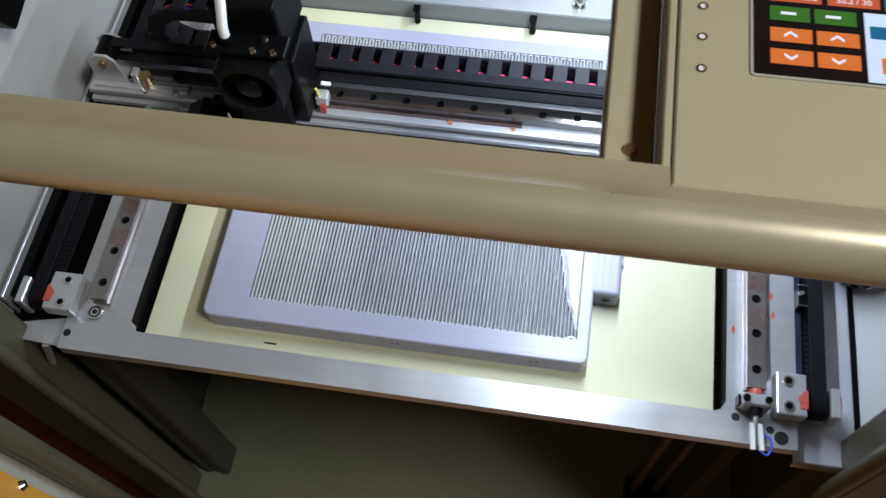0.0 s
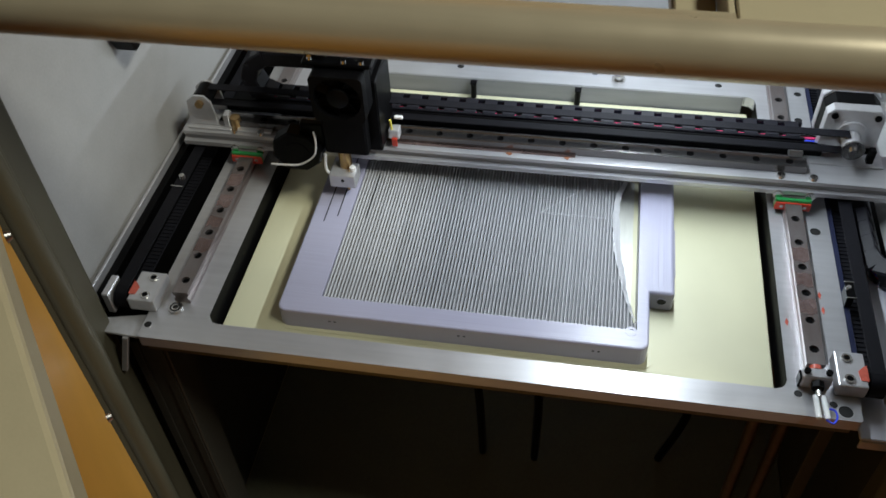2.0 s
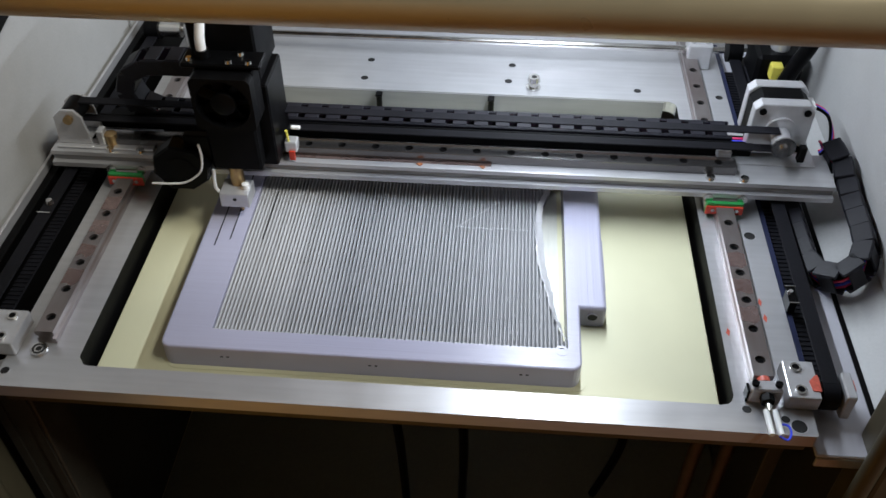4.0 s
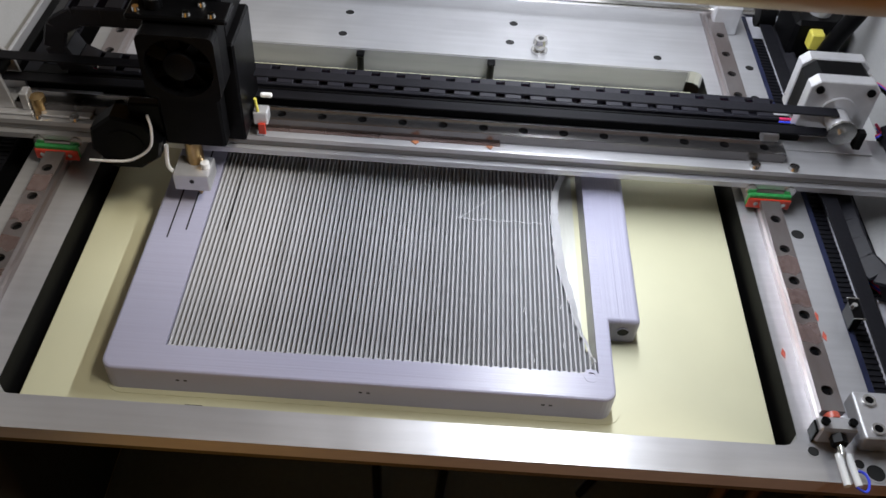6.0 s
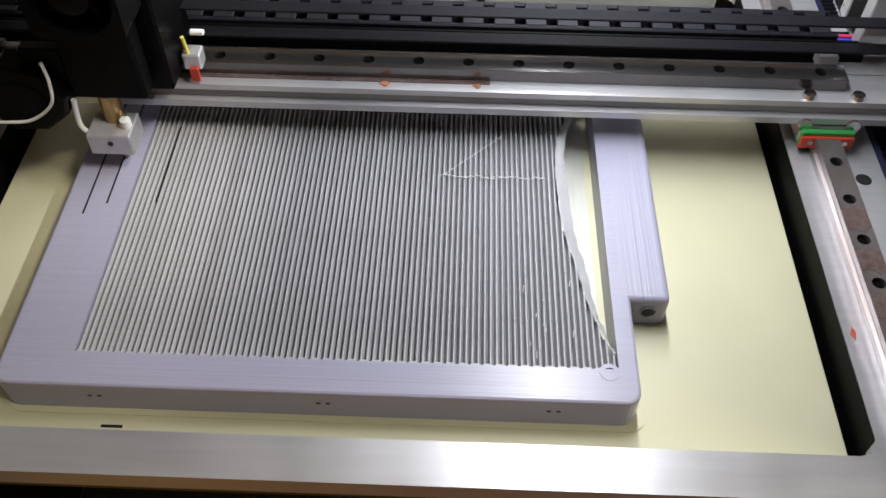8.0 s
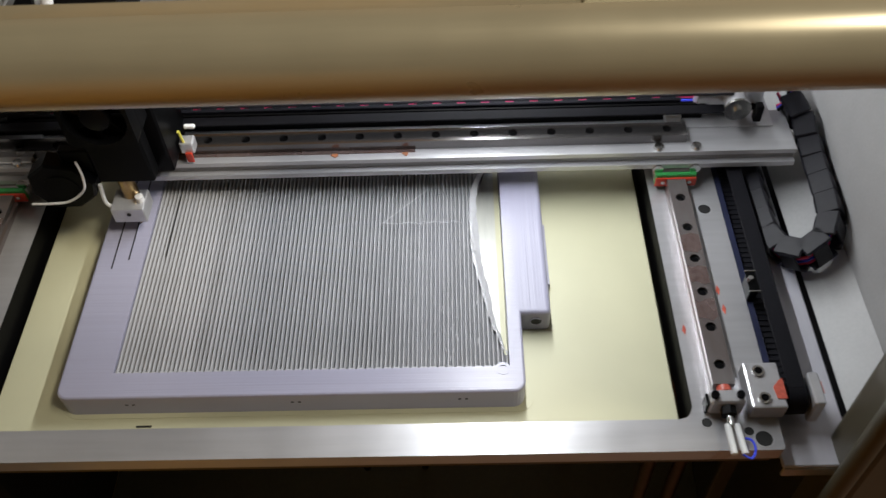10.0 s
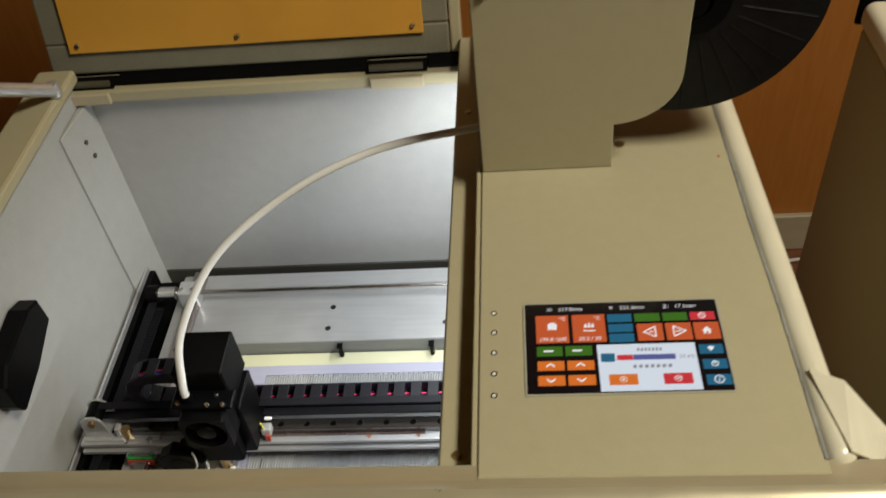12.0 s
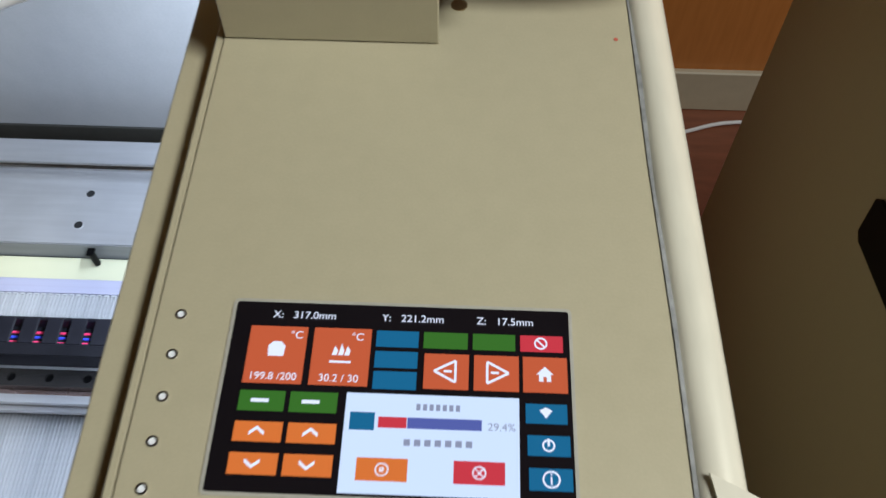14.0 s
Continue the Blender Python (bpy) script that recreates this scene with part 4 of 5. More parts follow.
def make_rail(y_first, y_last, y0, y1, x, name_label):
    """A rail along y at x, top at z = 0, height 11 mm with waisted flanks; screw holes each 25 mm."""
    ra = thing("linear_rail", name_label, "linear rail", group="linear rails")
    b = B()
    ys = [y_first + 0.025 * k for k in range(int(round((y_last - y_first) / 0.025)) + 1)]
    for y in ys:
        holed_cell(b, x - 0.006, x + 0.006, y - 0.0125, y + 0.0125, 0.0031, 0, 0.005)
    prof_ = [(-0.006, 0), (-0.006, -0.0035), (-0.0045, -0.0045), (-0.0045, -0.0062), (-0.006, -0.0072), (-0.006, -0.0108), (0.006, -0.0108), (0.006, -0.0072), (0.0045, -0.0062), (0.0045, -0.0045), (0.006, -0.0035), (0.006, 0)]
    a0, a1 = ys[0] - 0.0125, ys[-1] + 0.0125
    lo = [b.verts.new((x + u, a0, v)) for u, v in prof_]
    hi = [b.verts.new((x + u, a1, v)) for u, v in prof_]
    for i in range(len(prof_) - 1):
        b.faces.new((lo[i], lo[i + 1], hi[i + 1], hi[i]))
    b.faces.new(lo); b.faces.new(hi[::-1])
    bmesh.ops.recalc_face_normals(b, faces=b.faces)
    part("bar", b, STEEL, ra)
    first = None
    for y in ys:
        if first is None:
            bb = cyl(B(), (0, 0, -0.0049), (0, 0, -0.0016), 0.0026, 14)
            first = part("screw", bb, BLACK, ra, "black socket screw", True)
            first.matrix_basis = pose(x, y, 0)
        else:
            share("screw", first, pose(x, y, 0), ra)
    return ra


rr = make_rail(0.0, 0.375, 0, 0, 0.0, "ground steel linear rail with screw holes")
lr = make_rail(0.001, 0.376, 0, 0, -0.444, "brown-stained steel linear rail with screw holes")
rs = random.Random(9)
for ra, x, spans in ((rr, 0.0, ((0.0295, 0.0450), (0.0550, 0.0700), (0.0800, 0.0950))), (lr, -0.444, ((0.0300, 0.0455), (0.0560, 0.0700), (0.0805, 0.0955), (0.1050, 0.1210)))):
    for a, c_ in spans:
        o = [(x - 0.0057, a + rs.uniform(0, 0.003)), (x - 0.002, a + rs.uniform(0, 0.004)), (x + 0.002, a - rs.uniform(0, 0.002)), (x + 0.0057, a + rs.uniform(0, 0.003)), (x + 0.0057, c_ - rs.uniform(0, 0.003)), (x + 0.001, c_ + rs.uniform(-0.002, 0.001)), (x - 0.003, c_ - rs.uniform(0, 0.003)), (x - 0.0057, c_ - rs.uniform(0, 0.002))]
        part("grease_stain", prism(B(), o, 0.00004, 0.00012, "z"), RUST, ra, "reddish brown stain on the rail")
for ra_x, pts_ in ((0.0, ((0.0125, 0.058), (0.0135, 0.044), (-0.0125, 0.030))),):
    for k, (dx, y) in enumerate(pts_):
        rm = thing("lacquer_mark", "smear of red marking lacquer on the frame", "paint mark", group="lacquer marks")
        part("smear", prism(B(), [(dx - 0.0012, y), (dx + 0.0004, y - 0.003), (dx + 0.0014, y + 0.001), (dx + 0.0002, y + 0.004)], ZF + 0.0001, ZF + 0.0005, "z"), LACQ, rm)


def carriage(x, y0, flip=1):
    ca = thing("rail_carriage", "rail carriage with red and green end seal", "rail carriage", group="rail carriages")
    part("block", box(B(), x - 0.0135, x + 0.0135, y0 + 0.0045, y0 + 0.036, -0.0065, 0.0035, 0.0008), STEEL, ca)
    part("end_cap", box(B(), x - 0.0135, x + 0.0135, y0 + 0.0015, y0 + 0.0044, -0.0068, 0.0032, 0.001), GREEN, ca, "green plastic end cap")
    seal_ = part("end_seal", box(B(), x - 0.0135, x + 0.0135, y0, y0 + 0.0014, -0.0070, 0.0008, 0.0006), RED, ca, "red rubber end seal")
    for k in (-1, 1):
        part("seal_screw", cyl(B(), (x + k * 0.0085, y0 - 0.0008, -0.0025), (x + k * 0.0085, y0 + 0.0002, -0.0025), 0.0015, 10), CHROME, seal_, "", True)


GY = 0.147                    # front of the gantry beam
carriage(0.0, GY - 0.006)
carriage(-0.444, GY - 0.006)

# ---- gantry beam ----
gb = thing("gantry_beam", "aluminium gantry beam with steel rail", "gantry beam")
gp = [(GY, 0.0042), (GY + 0.040, 0.0042), (GY + 0.040, 0.0165), (GY + 0.0025, 0.0165), (GY + 0.0022, 0.0135), (GY + 0.0045, 0.0130), (GY + 0.0045, 0.0085), (GY, 0.0080)]
part("beam", prism(B(), gp, -0.500, 0.076, "x", 0.0003), ALU, gb)
# darker grey strip gives the beam's groove its shade
part("groove_shade", box(B(), -0.499, 0.075, GY + 0.0035, GY + 0.0043, 0.0090, 0.0126, 0), EDGEM, gb, "grey strip for the shade in the beam groove")
b = B()
xs = [-0.4562 + 0.025 * k for k in range(19)]
for x in xs:
    holed_cell(b, x - 0.0125, x + 0.0125, GY + 0.0110, GY + 0.0230, 0.0030, 0.0235, 0.004)
box(b, xs[0] - 0.0125, xs[-1] + 0.0125, GY + 0.0110, GY + 0.0230, 0.0167, 0.0190, 0)
box(b, xs[0] - 0.0125, xs[-1] + 0.0125, GY + 0.0110, GY + 0.0125, 0.0190, 0.02345, 0)
box(b, xs[0] - 0.0125, xs[-1] + 0.0125, GY + 0.0215, GY + 0.0230, 0.0190, 0.02345, 0)
grail_ = part("guide_rail", b, STEEL_DARK, gb, "ground steel guide rail")
s0 = None
for x in xs:
    if s0 is None:
        s0 = part("rail_screw", cyl(B(), (0, 0, 0.0195), (0, 0, 0.0222), 0.0025, 12), BLACK, grail_, "", True)
        s0.matrix_basis = pose(x, GY + 0.0170, 0)
    else:
        share("rail_screw", s0, pose(x, GY + 0.0170, 0), grail_)
part("grease_strip", box(B(), -0.32, -0.17, GY + 0.0080, GY + 0.0109, 0.0166, 0.0172, 0.0002), RUST, gb, "brown grease along the rail")
for x, w_ in ((-0.222, 0.0035), (-0.176, 0.0028)):
    part("lacquer_spot", prism(B(), [(x - w_, GY + 0.0070), (x, GY + 0.0045), (x + w_ * 0.5, GY + 0.0065), (x + w_ * 0.2, GY + 0.0095)], 0.0166, 0.0171, "z"), SPOT, gb, "brown lacquer spot")
for x in (-0.012, 0.012, -0.455, -0.432):
    part("carriage_screw", cyl(B(), (x, GY + 0.0066, 0.0166), (x, GY + 0.0066, 0.0186), 0.0036, 16, 0.0030), CHROME, gb, "domed steel screw", True)
    part("lower_screw", cyl(B(), (x, GY + 0.0012, 0.0044), (x, GY - 0.0016, 0.0044), 0.0036, 14), CHROME, gb, "", True)
part("chain_tray", prism(B(), [(GY + 0.033, 0.0168), (GY + 0.058, 0.0168), (GY + 0.058, 0.0182), (GY + 0.0344, 0.0182), (GY + 0.0344, 0.0300), (GY + 0.033, 0.0300)], -0.470, 0.020, "x"), BLACK_SATIN, gb, "black sheet chain tray")

# ---- cable chains ----
def chain(name_label, path, width, height, side, wires=True):
    """Links along a path; side: the direction across the chain."""
    ch = thing("cable_chain", name_label, "cable chain", group="cable chains")
    pts = [Vector(p) for p in path]
    dist = [0]
    for a, b_ in zip(pts, pts[1:]):
        dist.append(dist[-1] + (b_ - a).length)
    step = 0.0160
    side = Vector(side).normalized()
    def at(s):
        for i in range(len(dist) - 1):
            if dist[i + 1] >= s:
                return pts[i].lerp(pts[i + 1], (s - dist[i]) / max(1e-9, dist[i + 1] - dist[i]))
        return pts[-1]
    b = B()
    L, w2, h2 = step * 0.96, width / 2, height / 2
    for k in (-1, 1):
        box(b, -L / 2 - 0.001, L / 2 + 0.001, k * w2 - 0.0012, k * w2 + 0.0012, -h2, h2, 0.0008)
    box(b, -L * 0.34, L * 0.34, -w2, w2, h2 - 0.0012, h2 + 0.0006, 0.0004)
    box(b, -L * 0.34, L * 0.34, -w2, w2, -h2 - 0.0006, -h2 + 0.0012, 0.0004)
    link0 = None
    n = int(dist[-1] / step)
    for i in range(n):
        a, c_ = at(i * step), at((i + 1) * step)
        xax = (c_ - a).normalized()
        zax = xax.cross(side).normalized()
        m = Matrix((xax, side, zax)).transposed().to_4x4()
        m.translation = (a + c_) / 2
        if link0 is None:
            link0 = part("link", b, CHAINM, ch)
            link0.matrix_basis = m
        else:
            share("link", link0, m, ch)
    if wires:
        drop = Vector((0, 0, -0.0048))
        for j, mt in enumerate((BLUE, PINK, BLUE, PINK)):
            off = side * (width * 0.5 * (j - 1.5) / 2.6 - 0.0015)
            part("wire", tube(B(), [p + off + drop for p in pts], 0.0010, 6), mt, ch, "coloured wire in the chain", True)
    return ch


def arc(cx, cz, r, a0, a1, y, n=10):
    return [(cx + r * math.cos(radians(a0 + (a1 - a0) * i / n)), y, cz + r * math.sin(radians(a0 + (a1 - a0) * i / n))) for i in range(n + 1)]


CY = GY + 0.047
chain("black cable chain looping along the gantry with coloured wires", [(-0.365, CY, 0.0702)] + [(-0.385, CY, 0.0702)] + arc(-0.425, 0.0477, 0.0225, 90, 270, CY) + [(-0.30, CY, 0.0252), (-0.15, CY, 0.0252), (0.020, CY, 0.0252)], 0.019, 0.0126, (0, 1, 0))
U = Vector((0.86, 0, 0.51))
P0 = Vector((0.0545, 0, -0.0150))
loop = [P0 + Vector((0, 0.36, 0)), P0 + Vector((0, 0.25, 0)), P0 + Vector((0, 0.13, 0))]
loop += [P0 + U * (0.0200 - 0.0200 * math.cos(radians(k))) + Vector((0, 0.110 - 0.0310 * math.sin(radians(k)), 0)) for k in range(0, 181, 15)]
loop += [P0 + U * 0.0405 + Vector((0, 0.155, 0.002)), P0 + U * 0.039 + Vector((-0.002, 0.178, 0.012)), P0 + U * 0.032 + Vector((-0.008, 0.196, 0.024))]
chain("black cable chain looping between tray and gantry", loop, 0.0165, 0.0135, (-0.51, 0, 0.86))

# ---- belts and idlers ----
def belt(x, y0, y1, lab):
    be = thing("timing_belt", lab, "timing belt", group="timing belts")
    part("upper_run", box(B(), x - 0.0048, x + 0.0048, y0, y1, -0.0007, 0.0007, 0.0003), BELT, be)
    part("lower_run", box(B(), x - 0.0048, x + 0.0048, y0, y1, -0.0187, -0.0173, 0.0003), BELT, be)
    bb = B()
    n = int((y1 - y0) / 0.004)
    for k in range(n):
        box(bb, x - 0.0046, x + 0.0046, y0 + 0.004 * k, y0 + 0.004 * k + 0.0018, -0.0172, -0.0165, 0)
    tagged(part("teeth", bb, BELT, be), kind="stuff")
    part("front_wrap", wrap(x, y0), BELT, be, "", True)


def wrap(x, y0):
    b = B()
    rows = []
    for a in range(90, 271, 15):
        c_, s_ = math.cos(radians(a)), math.sin(radians(a))
        rows.append([b.verts.new((x + k * 0.0048, y0 + r * c_, -0.0090 + r * s_)) for r, k in ((0.0097, -1), (0.0097, 1), (0.0083, 1), (0.0083, -1))])
    for p, q in zip(rows, rows[1:]):
        for i in range(4):
            b.faces.new((p[i], p[(i + 1) % 4], q[(i + 1) % 4], q[i]))
    bmesh.ops.recalc_face_normals(b, faces=b.faces)
    return b


belt(0.0385, -0.0160, 0.352, "black rubber timing belt beside a rail")
belt(-0.4880, -0.0115, 0.352, "black rubber timing belt beside a rail")


def idler(x, y, s):
    """Clamp block and toothed wheel at a belt's front end; s: +1 when the wheel lies to the right of the block."""
    ib = thing("belt_idler", "milled aluminium idler block with red lacquer", "idler", group="belt idlers")
    xb0, xb1 = (x - 0.0265, x - 0.0075) if s > 0 else (x + 0.0075, x + 0.0285)
    part("block", box(B(), xb0, xb1, y - 0.0120, y + 0.0165, ZF + 0.0002, 0.0005, 0.0012, seg=2), ALU_M, ib)
    part("outer_cheek", box(B(), x + s * 0.0105 - 0.003, x + s * 0.0105 + 0.003, y - 0.010, y + 0.010, -0.0200, 0.0003, 0.0008), ALU_M, ib)
    part("wheel", cyl(B(), (x - 0.0052, y, -0.0090), (x + 0.0052, y, -0.0090), 0.0078, 24), BLACK, ib, "black toothed wheel", True)
    part("axle", cyl(B(), (x - 0.014, y, -0.0090), (x + 0.014, y, -0.0090), 0.0022, 12), CHROME, ib, "", True)
    for dy in (-0.0053, 0.0115):
        xm = (xb0 + xb1) / 2 - s * 0.0020
        part("screw", cyl(B(), (xm, y + dy - 0.001, 0.0006), (xm, y + dy - 0.001, 0.0013), 0.0031, 14), BLACK, ib, "black socket screw", True)
        part("screw_ring", ring(B(), [(xm + 0.0034 * math.cos(6.2832 * i / 14), y + dy - 0.001 + 0.0034 * math.sin(6.2832 * i / 14)) for i in range(14)], [(xm + 0.0022 * math.cos(6.2832 * i / 14), y + dy - 0.001 + 0.0022 * math.sin(6.2832 * i / 14)) for i in range(14)], 0.0006, 0.0018), CHROME, ib)
    e = xb1 if s > 0 else xb0
    part("lacquer", prism(B(), [(e - s * 0.0045, y - 0.0065), (e + s * 0.0004, y - 0.0068), (e + s * 0.0004, y + 0.006), (e - s * 0.002, y + 0.0045), (e - s * 0.0055, y + 0.0005)][:: s], 0.0006, 0.0011, "z"), LACQ, ib, "red lacquer seal")
    part("lacquer", box(B(), min(e, e + s * 0.0012), max(e, e + s * 0.0012), y - 0.0055, y + 0.005, -0.0105, 0.0004, 0.0004), LACQ, ib, "red lacquer seal")
    part("lacquer", box(B(), x + s * 0.0138, x + s * 0.0138 + 0.0006, y - 0.003, y + 0.005, -0.014, -0.001, 0.0002), LACQ, ib, "red lacquer seal")


idler(0.0385, -0.0160, 1)
idler(-0.4880, -0.0115, -1)

# spring plunger stop in front of the right rail
ps = thing("plunger_stop", "end stop with clear plunger and blue wire", "end stop")
part("clamp", box(B(), -0.0095, 0.0095, -0.0250, -0.0165, ZF + 0.0002, 0.0015, 0.0012), ALU_M, ps)
part("clamp_jaw", box(B(), -0.0110, -0.0096, -0.0245, -0.0175, ZF + 0.0002, -0.001, 0.0004), BLACK, ps)
for k in (-1, 1):
    part("clamp_screw", cyl(B(), (k * 0.0068, -0.0206, 0.0016), (k * 0.0068, -0.0206, 0.0036), 0.0022, 12), BLACK, ps, "black socket screw", True)
part("red_sleeve", cyl(B(), (0, -0.0164, -0.0030), (0, -0.0130, -0.0030), 0.0040, 14), LACQ, ps, "red lacquer sleeve", True)
part("nut", cyl(B(), (0, -0.0252, -0.0035), (0, -0.0300, -0.0035), 0.0042, 6), BLACK, ps, "black lock nut")
part("plunger_rod", cyl(B(), (0, -0.0300, -0.0035), (0, -0.0360, -0.0035), 0.0018, 12), CHROME, ps, "", True)
for k in (-1, 1):
    part("clear_tube", cyl(B(), (0.0005 + k * 0.0024, -0.0350, -0.0040), (0.0015 + k * 0.0028, -0.0515, -0.0050), 0.0018, 12), CLEAR, ps, "clear plastic tube", True)
part("blue_wire", tube(B(), smooth_path([(0.003, -0.0515, -0.0055), (0.0075, -0.0535, -0.006), (0.0104, -0.0485, -0.006), (0.0100, -0.0430, -0.0070), (0.0075, -0.0405, -0.0092)]), 0.0007, 6), BLUE, ps, "thin blue wire", True)

# belt clip on the right belt
bl = thing("belt_screw", "bright screw and pin on the dark belt", "screw")
part("head", cyl(B(), (-0.4880, 0.1080, 0.0009), (-0.4880, 0.1080, 0.0042), 0.0030, 14, 0.0022), CHROME, bl, "", True)
part("pin", cyl(B(), (-0.4935, 0.0975, 0.0013), (-0.4835, 0.0975, 0.0013), 0.0005, 8), CHROME, bl, "thin bright pin", True)
bc = thing("belt_clip", "small steel belt clip with screw", "clip")
part("plate", box(B(), 0.0275, 0.0335, 0.049, 0.064, -0.0006, 0.0002, 0.0002), BLACK, bc)
for y in (0.049, 0.064):
    part("wire_edge", tube(B(), [(0.0272, y, 0.0006), (0.0338, y, 0.0006)], 0.0004, 6), CHROME, bc, "bright wire edge", True)
part("screw", cyl(B(), (0.0292, 0.0575, 0.0003), (0.0292, 0.0575, 0.0028), 0.0020, 14, 0.0015), CHROME, bc, "", True)
part("post", box(B(), 0.0280, 0.0330, 0.050, 0.063, ZF + 0.0002, -0.0007, 0.0004), BLACK, bc)

# side shelves beside the frame
sh = thing("side_tray", "grey metal side tray with blue film beside the rail", "tray")
part("tray_sheet", box(B(), 0.0290, 0.0685, -0.0500, 0.40, -0.0265, -0.0240, 0.0008), TRAYM, sh)
part("film", box(B(), 0.0285, 0.0325, 0.000, 0.39, -0.0238, -0.0120, 0.0004), mat("dark_blue_film", (0.03, 0.035, 0.075), 0.25, 0.1, 0.2, 60), sh, "dark blue protective film")
part("front_lip", box(B(), 0.030, 0.0680, -0.0505, -0.0485, -0.0350, -0.0267, 0.0005), ALU_Y, sh)
part("tray_leg", box(B(), 0.040, 0.060, 0.100, 0.130, -0.0420, -0.0267, 0.0005), TRAYM, sh)
# black strip stands in for the unlit gap between tray and wall foot
sg = thing("wall_gap_shade", "black strip for the shade in the gap along the side wall", "strip")
part("strip", box(B(), 0.0688, 0.0732, -0.03, 0.425, -0.0290, -0.0262, 0.0005), BLACK_SATIN, sg)
structure("trim_wall_foot", prism(B(), [(0.0736, -0.0275), (XR - 0.0003, -0.0120), (XR - 0.0003, -0.0390), (0.0736, -0.0390)], -0.030, 0.425, "y", 0.0006), WHITEP, "white sloping foot of the side wall")
sh = thing("side_channel", "dark channel with a bright metal edge", "channel")
part("channel_floor", box(B(), -0.5150, -0.4670, -0.030, 0.40, -0.0300, -0.0270, 0.0006), BLACK_SATIN, sh)
part("bright_edge", box(B(), -0.5125, -0.5100, -0.020, 0.40, -0.0268, 0.0005, 0.0005), ALU_Y, sh, "bright metal edge")
part("dark_web", box(B(), -0.5098, -0.5030, -0.015, 0.40, -0.0268, -0.0060, 0.0005), BLACK, sh)
lb = thing("corner_bracket", "thin folded bracket between frame and post", "bracket")
part("flat", prism(B(), [(-0.4655, -0.044), (-0.4655, -0.022), (-0.500, -0.0300), (-0.500, -0.0420)], -0.0175, -0.0155, "z", 0.0003), ALU_M, lb)
part("strut", prism(B(), [(-0.4800, -0.0178), (-0.4755, -0.0178), (-0.4890, -0.060), (-0.4935, -0.060)], -0.0450, -0.0415, "y", 0.0004), ALU_M, lb)

# ---- gantry ends ----
le = thing("gantry_idler_bracket", "silver idler bracket at the beam's end", "bracket")
part("base", box(B(), -0.4960, -0.4220, GY + 0.0060, GY + 0.0329, 0.0168, 0.0185, 0.0005), ALU_M, le)
part("cheek", prism(B(), [(-0.4950, 0.0187), (-0.4690, 0.0187), (-0.4720, 0.0420), (-0.4770, 0.0480), (-0.4860, 0.0480), (-0.4930, 0.0420)], GY + 0.0100, GY + 0.0125, "y", 0.0004), ALU_M, le)
part("cheek", prism(B(), [(-0.4950, 0.0187), (-0.4690, 0.0187), (-0.4720, 0.0420), (-0.4770, 0.0480), (-0.4860, 0.0480), (-0.4930, 0.0420)], GY + 0.0305, GY + 0.0328, "y", 0.0004), ALU_M, le)
part("wheel", cyl(B(), (-0.4815, GY + 0.0130, 0.0408), (-0.4815, GY + 0.0300, 0.0408), 0.0080, 24), BLACK, le, "black idler wheel", True)
part("axle", cyl(B(), (-0.4815, GY + 0.0070, 0.0408), (-0.4815, GY + 0.0350, 0.0408), 0.0034, 14), BRASS, le, "brass axle", True)
part("small_screw", cyl(B(), (-0.4550, GY + 0.0130, 0.0186), (-0.4550, GY + 0.0130, 0.0270), 0.0045, 14), BRASS, le, "brass thumb screw", True)
part("side_lug", box(B(), -0.4640, -0.4590, GY + 0.009, GY + 0.0170, 0.0186, 0.0310, 0.0006), ALU_M, le)
gbt = thing("gantry_belt", "black rubber belt along the gantry", "timing belt", group="timing belts")
part("upper_run", box(B(), -0.4815, 0.0330, GY + 0.0215, GY + 0.0295, 0.0464, 0.0477, 0.0003), BELT, gbt)
part("lower_run", box(B(), -0.4815, 0.0330, GY + 0.0215, GY + 0.0295, 0.0310, 0.0323, 0.0003), BELT, gbt)

mo = thing("stepper_motor", "square stepper motor with silver end plates", "stepper motor")
MXC, MZC, MY = 0.0355, 0.0425, GY + 0.033
def oct_(h, c_):
    return [(MXC + a, MZC + b_) for a, b_ in ((-h + c_, -h), (h - c_, -h), (h, -h + c_), (h, h - c_), (h - c_, h), (-h + c_, h), (-h, h - c_), (-h, -h + c_))]
part("front_plate", prism(B(), oct_(0.0212, 0.0045), MY, MY + 0.009, "y", 0.0006), ALU_M, mo)
part("stator", prism(B(), oct_(0.0207, 0.0068), MY + 0.0091, MY + 0.024, "y", 0.0003), BLACK_SATIN, mo, "black laminated stator")
part("rear_plate", prism(B(), oct_(0.0212, 0.0045), MY + 0.0241, MY + 0.033, "y", 0.0006), ALU_M, mo)
part("boss", cyl(B(), (MXC, MY - 0.002, MZC), (MXC, MY - 0.0001, MZC), 0.011, 24), ALU_M, mo, "", True)
pul_ = part("pulley", cyl(B(), (MXC, MY - 0.0160, MZC - 0.003), (MXC, MY - 0.0025, MZC - 0.003), 0.0070, 20), ALU_M, mo, "toothed pulley", True)
part("pulley_flange", cyl(B(), (MXC, MY - 0.0178, MZC - 0.003), (MXC, MY - 0.0162, MZC - 0.003), 0.0086, 24), CHROME, pul_, "", True)
part("shaft", cyl(B(), (MXC, MY - 0.0200, MZC - 0.003), (MXC, MY - 0.0179, MZC - 0.003), 0.0026, 14), CHROME, mo, "", True)
for a in (-1, 1):
    for c_ in (-1, 1):
        part("plate_screw", cyl(B(), (MXC + a * 0.0155, MY - 0.0014, MZC + c_ * 0.0155), (MXC + a * 0.0155, MY - 0.0001, MZC + c_ * 0.0155), 0.0026, 12), BLACK, mo, "", True)
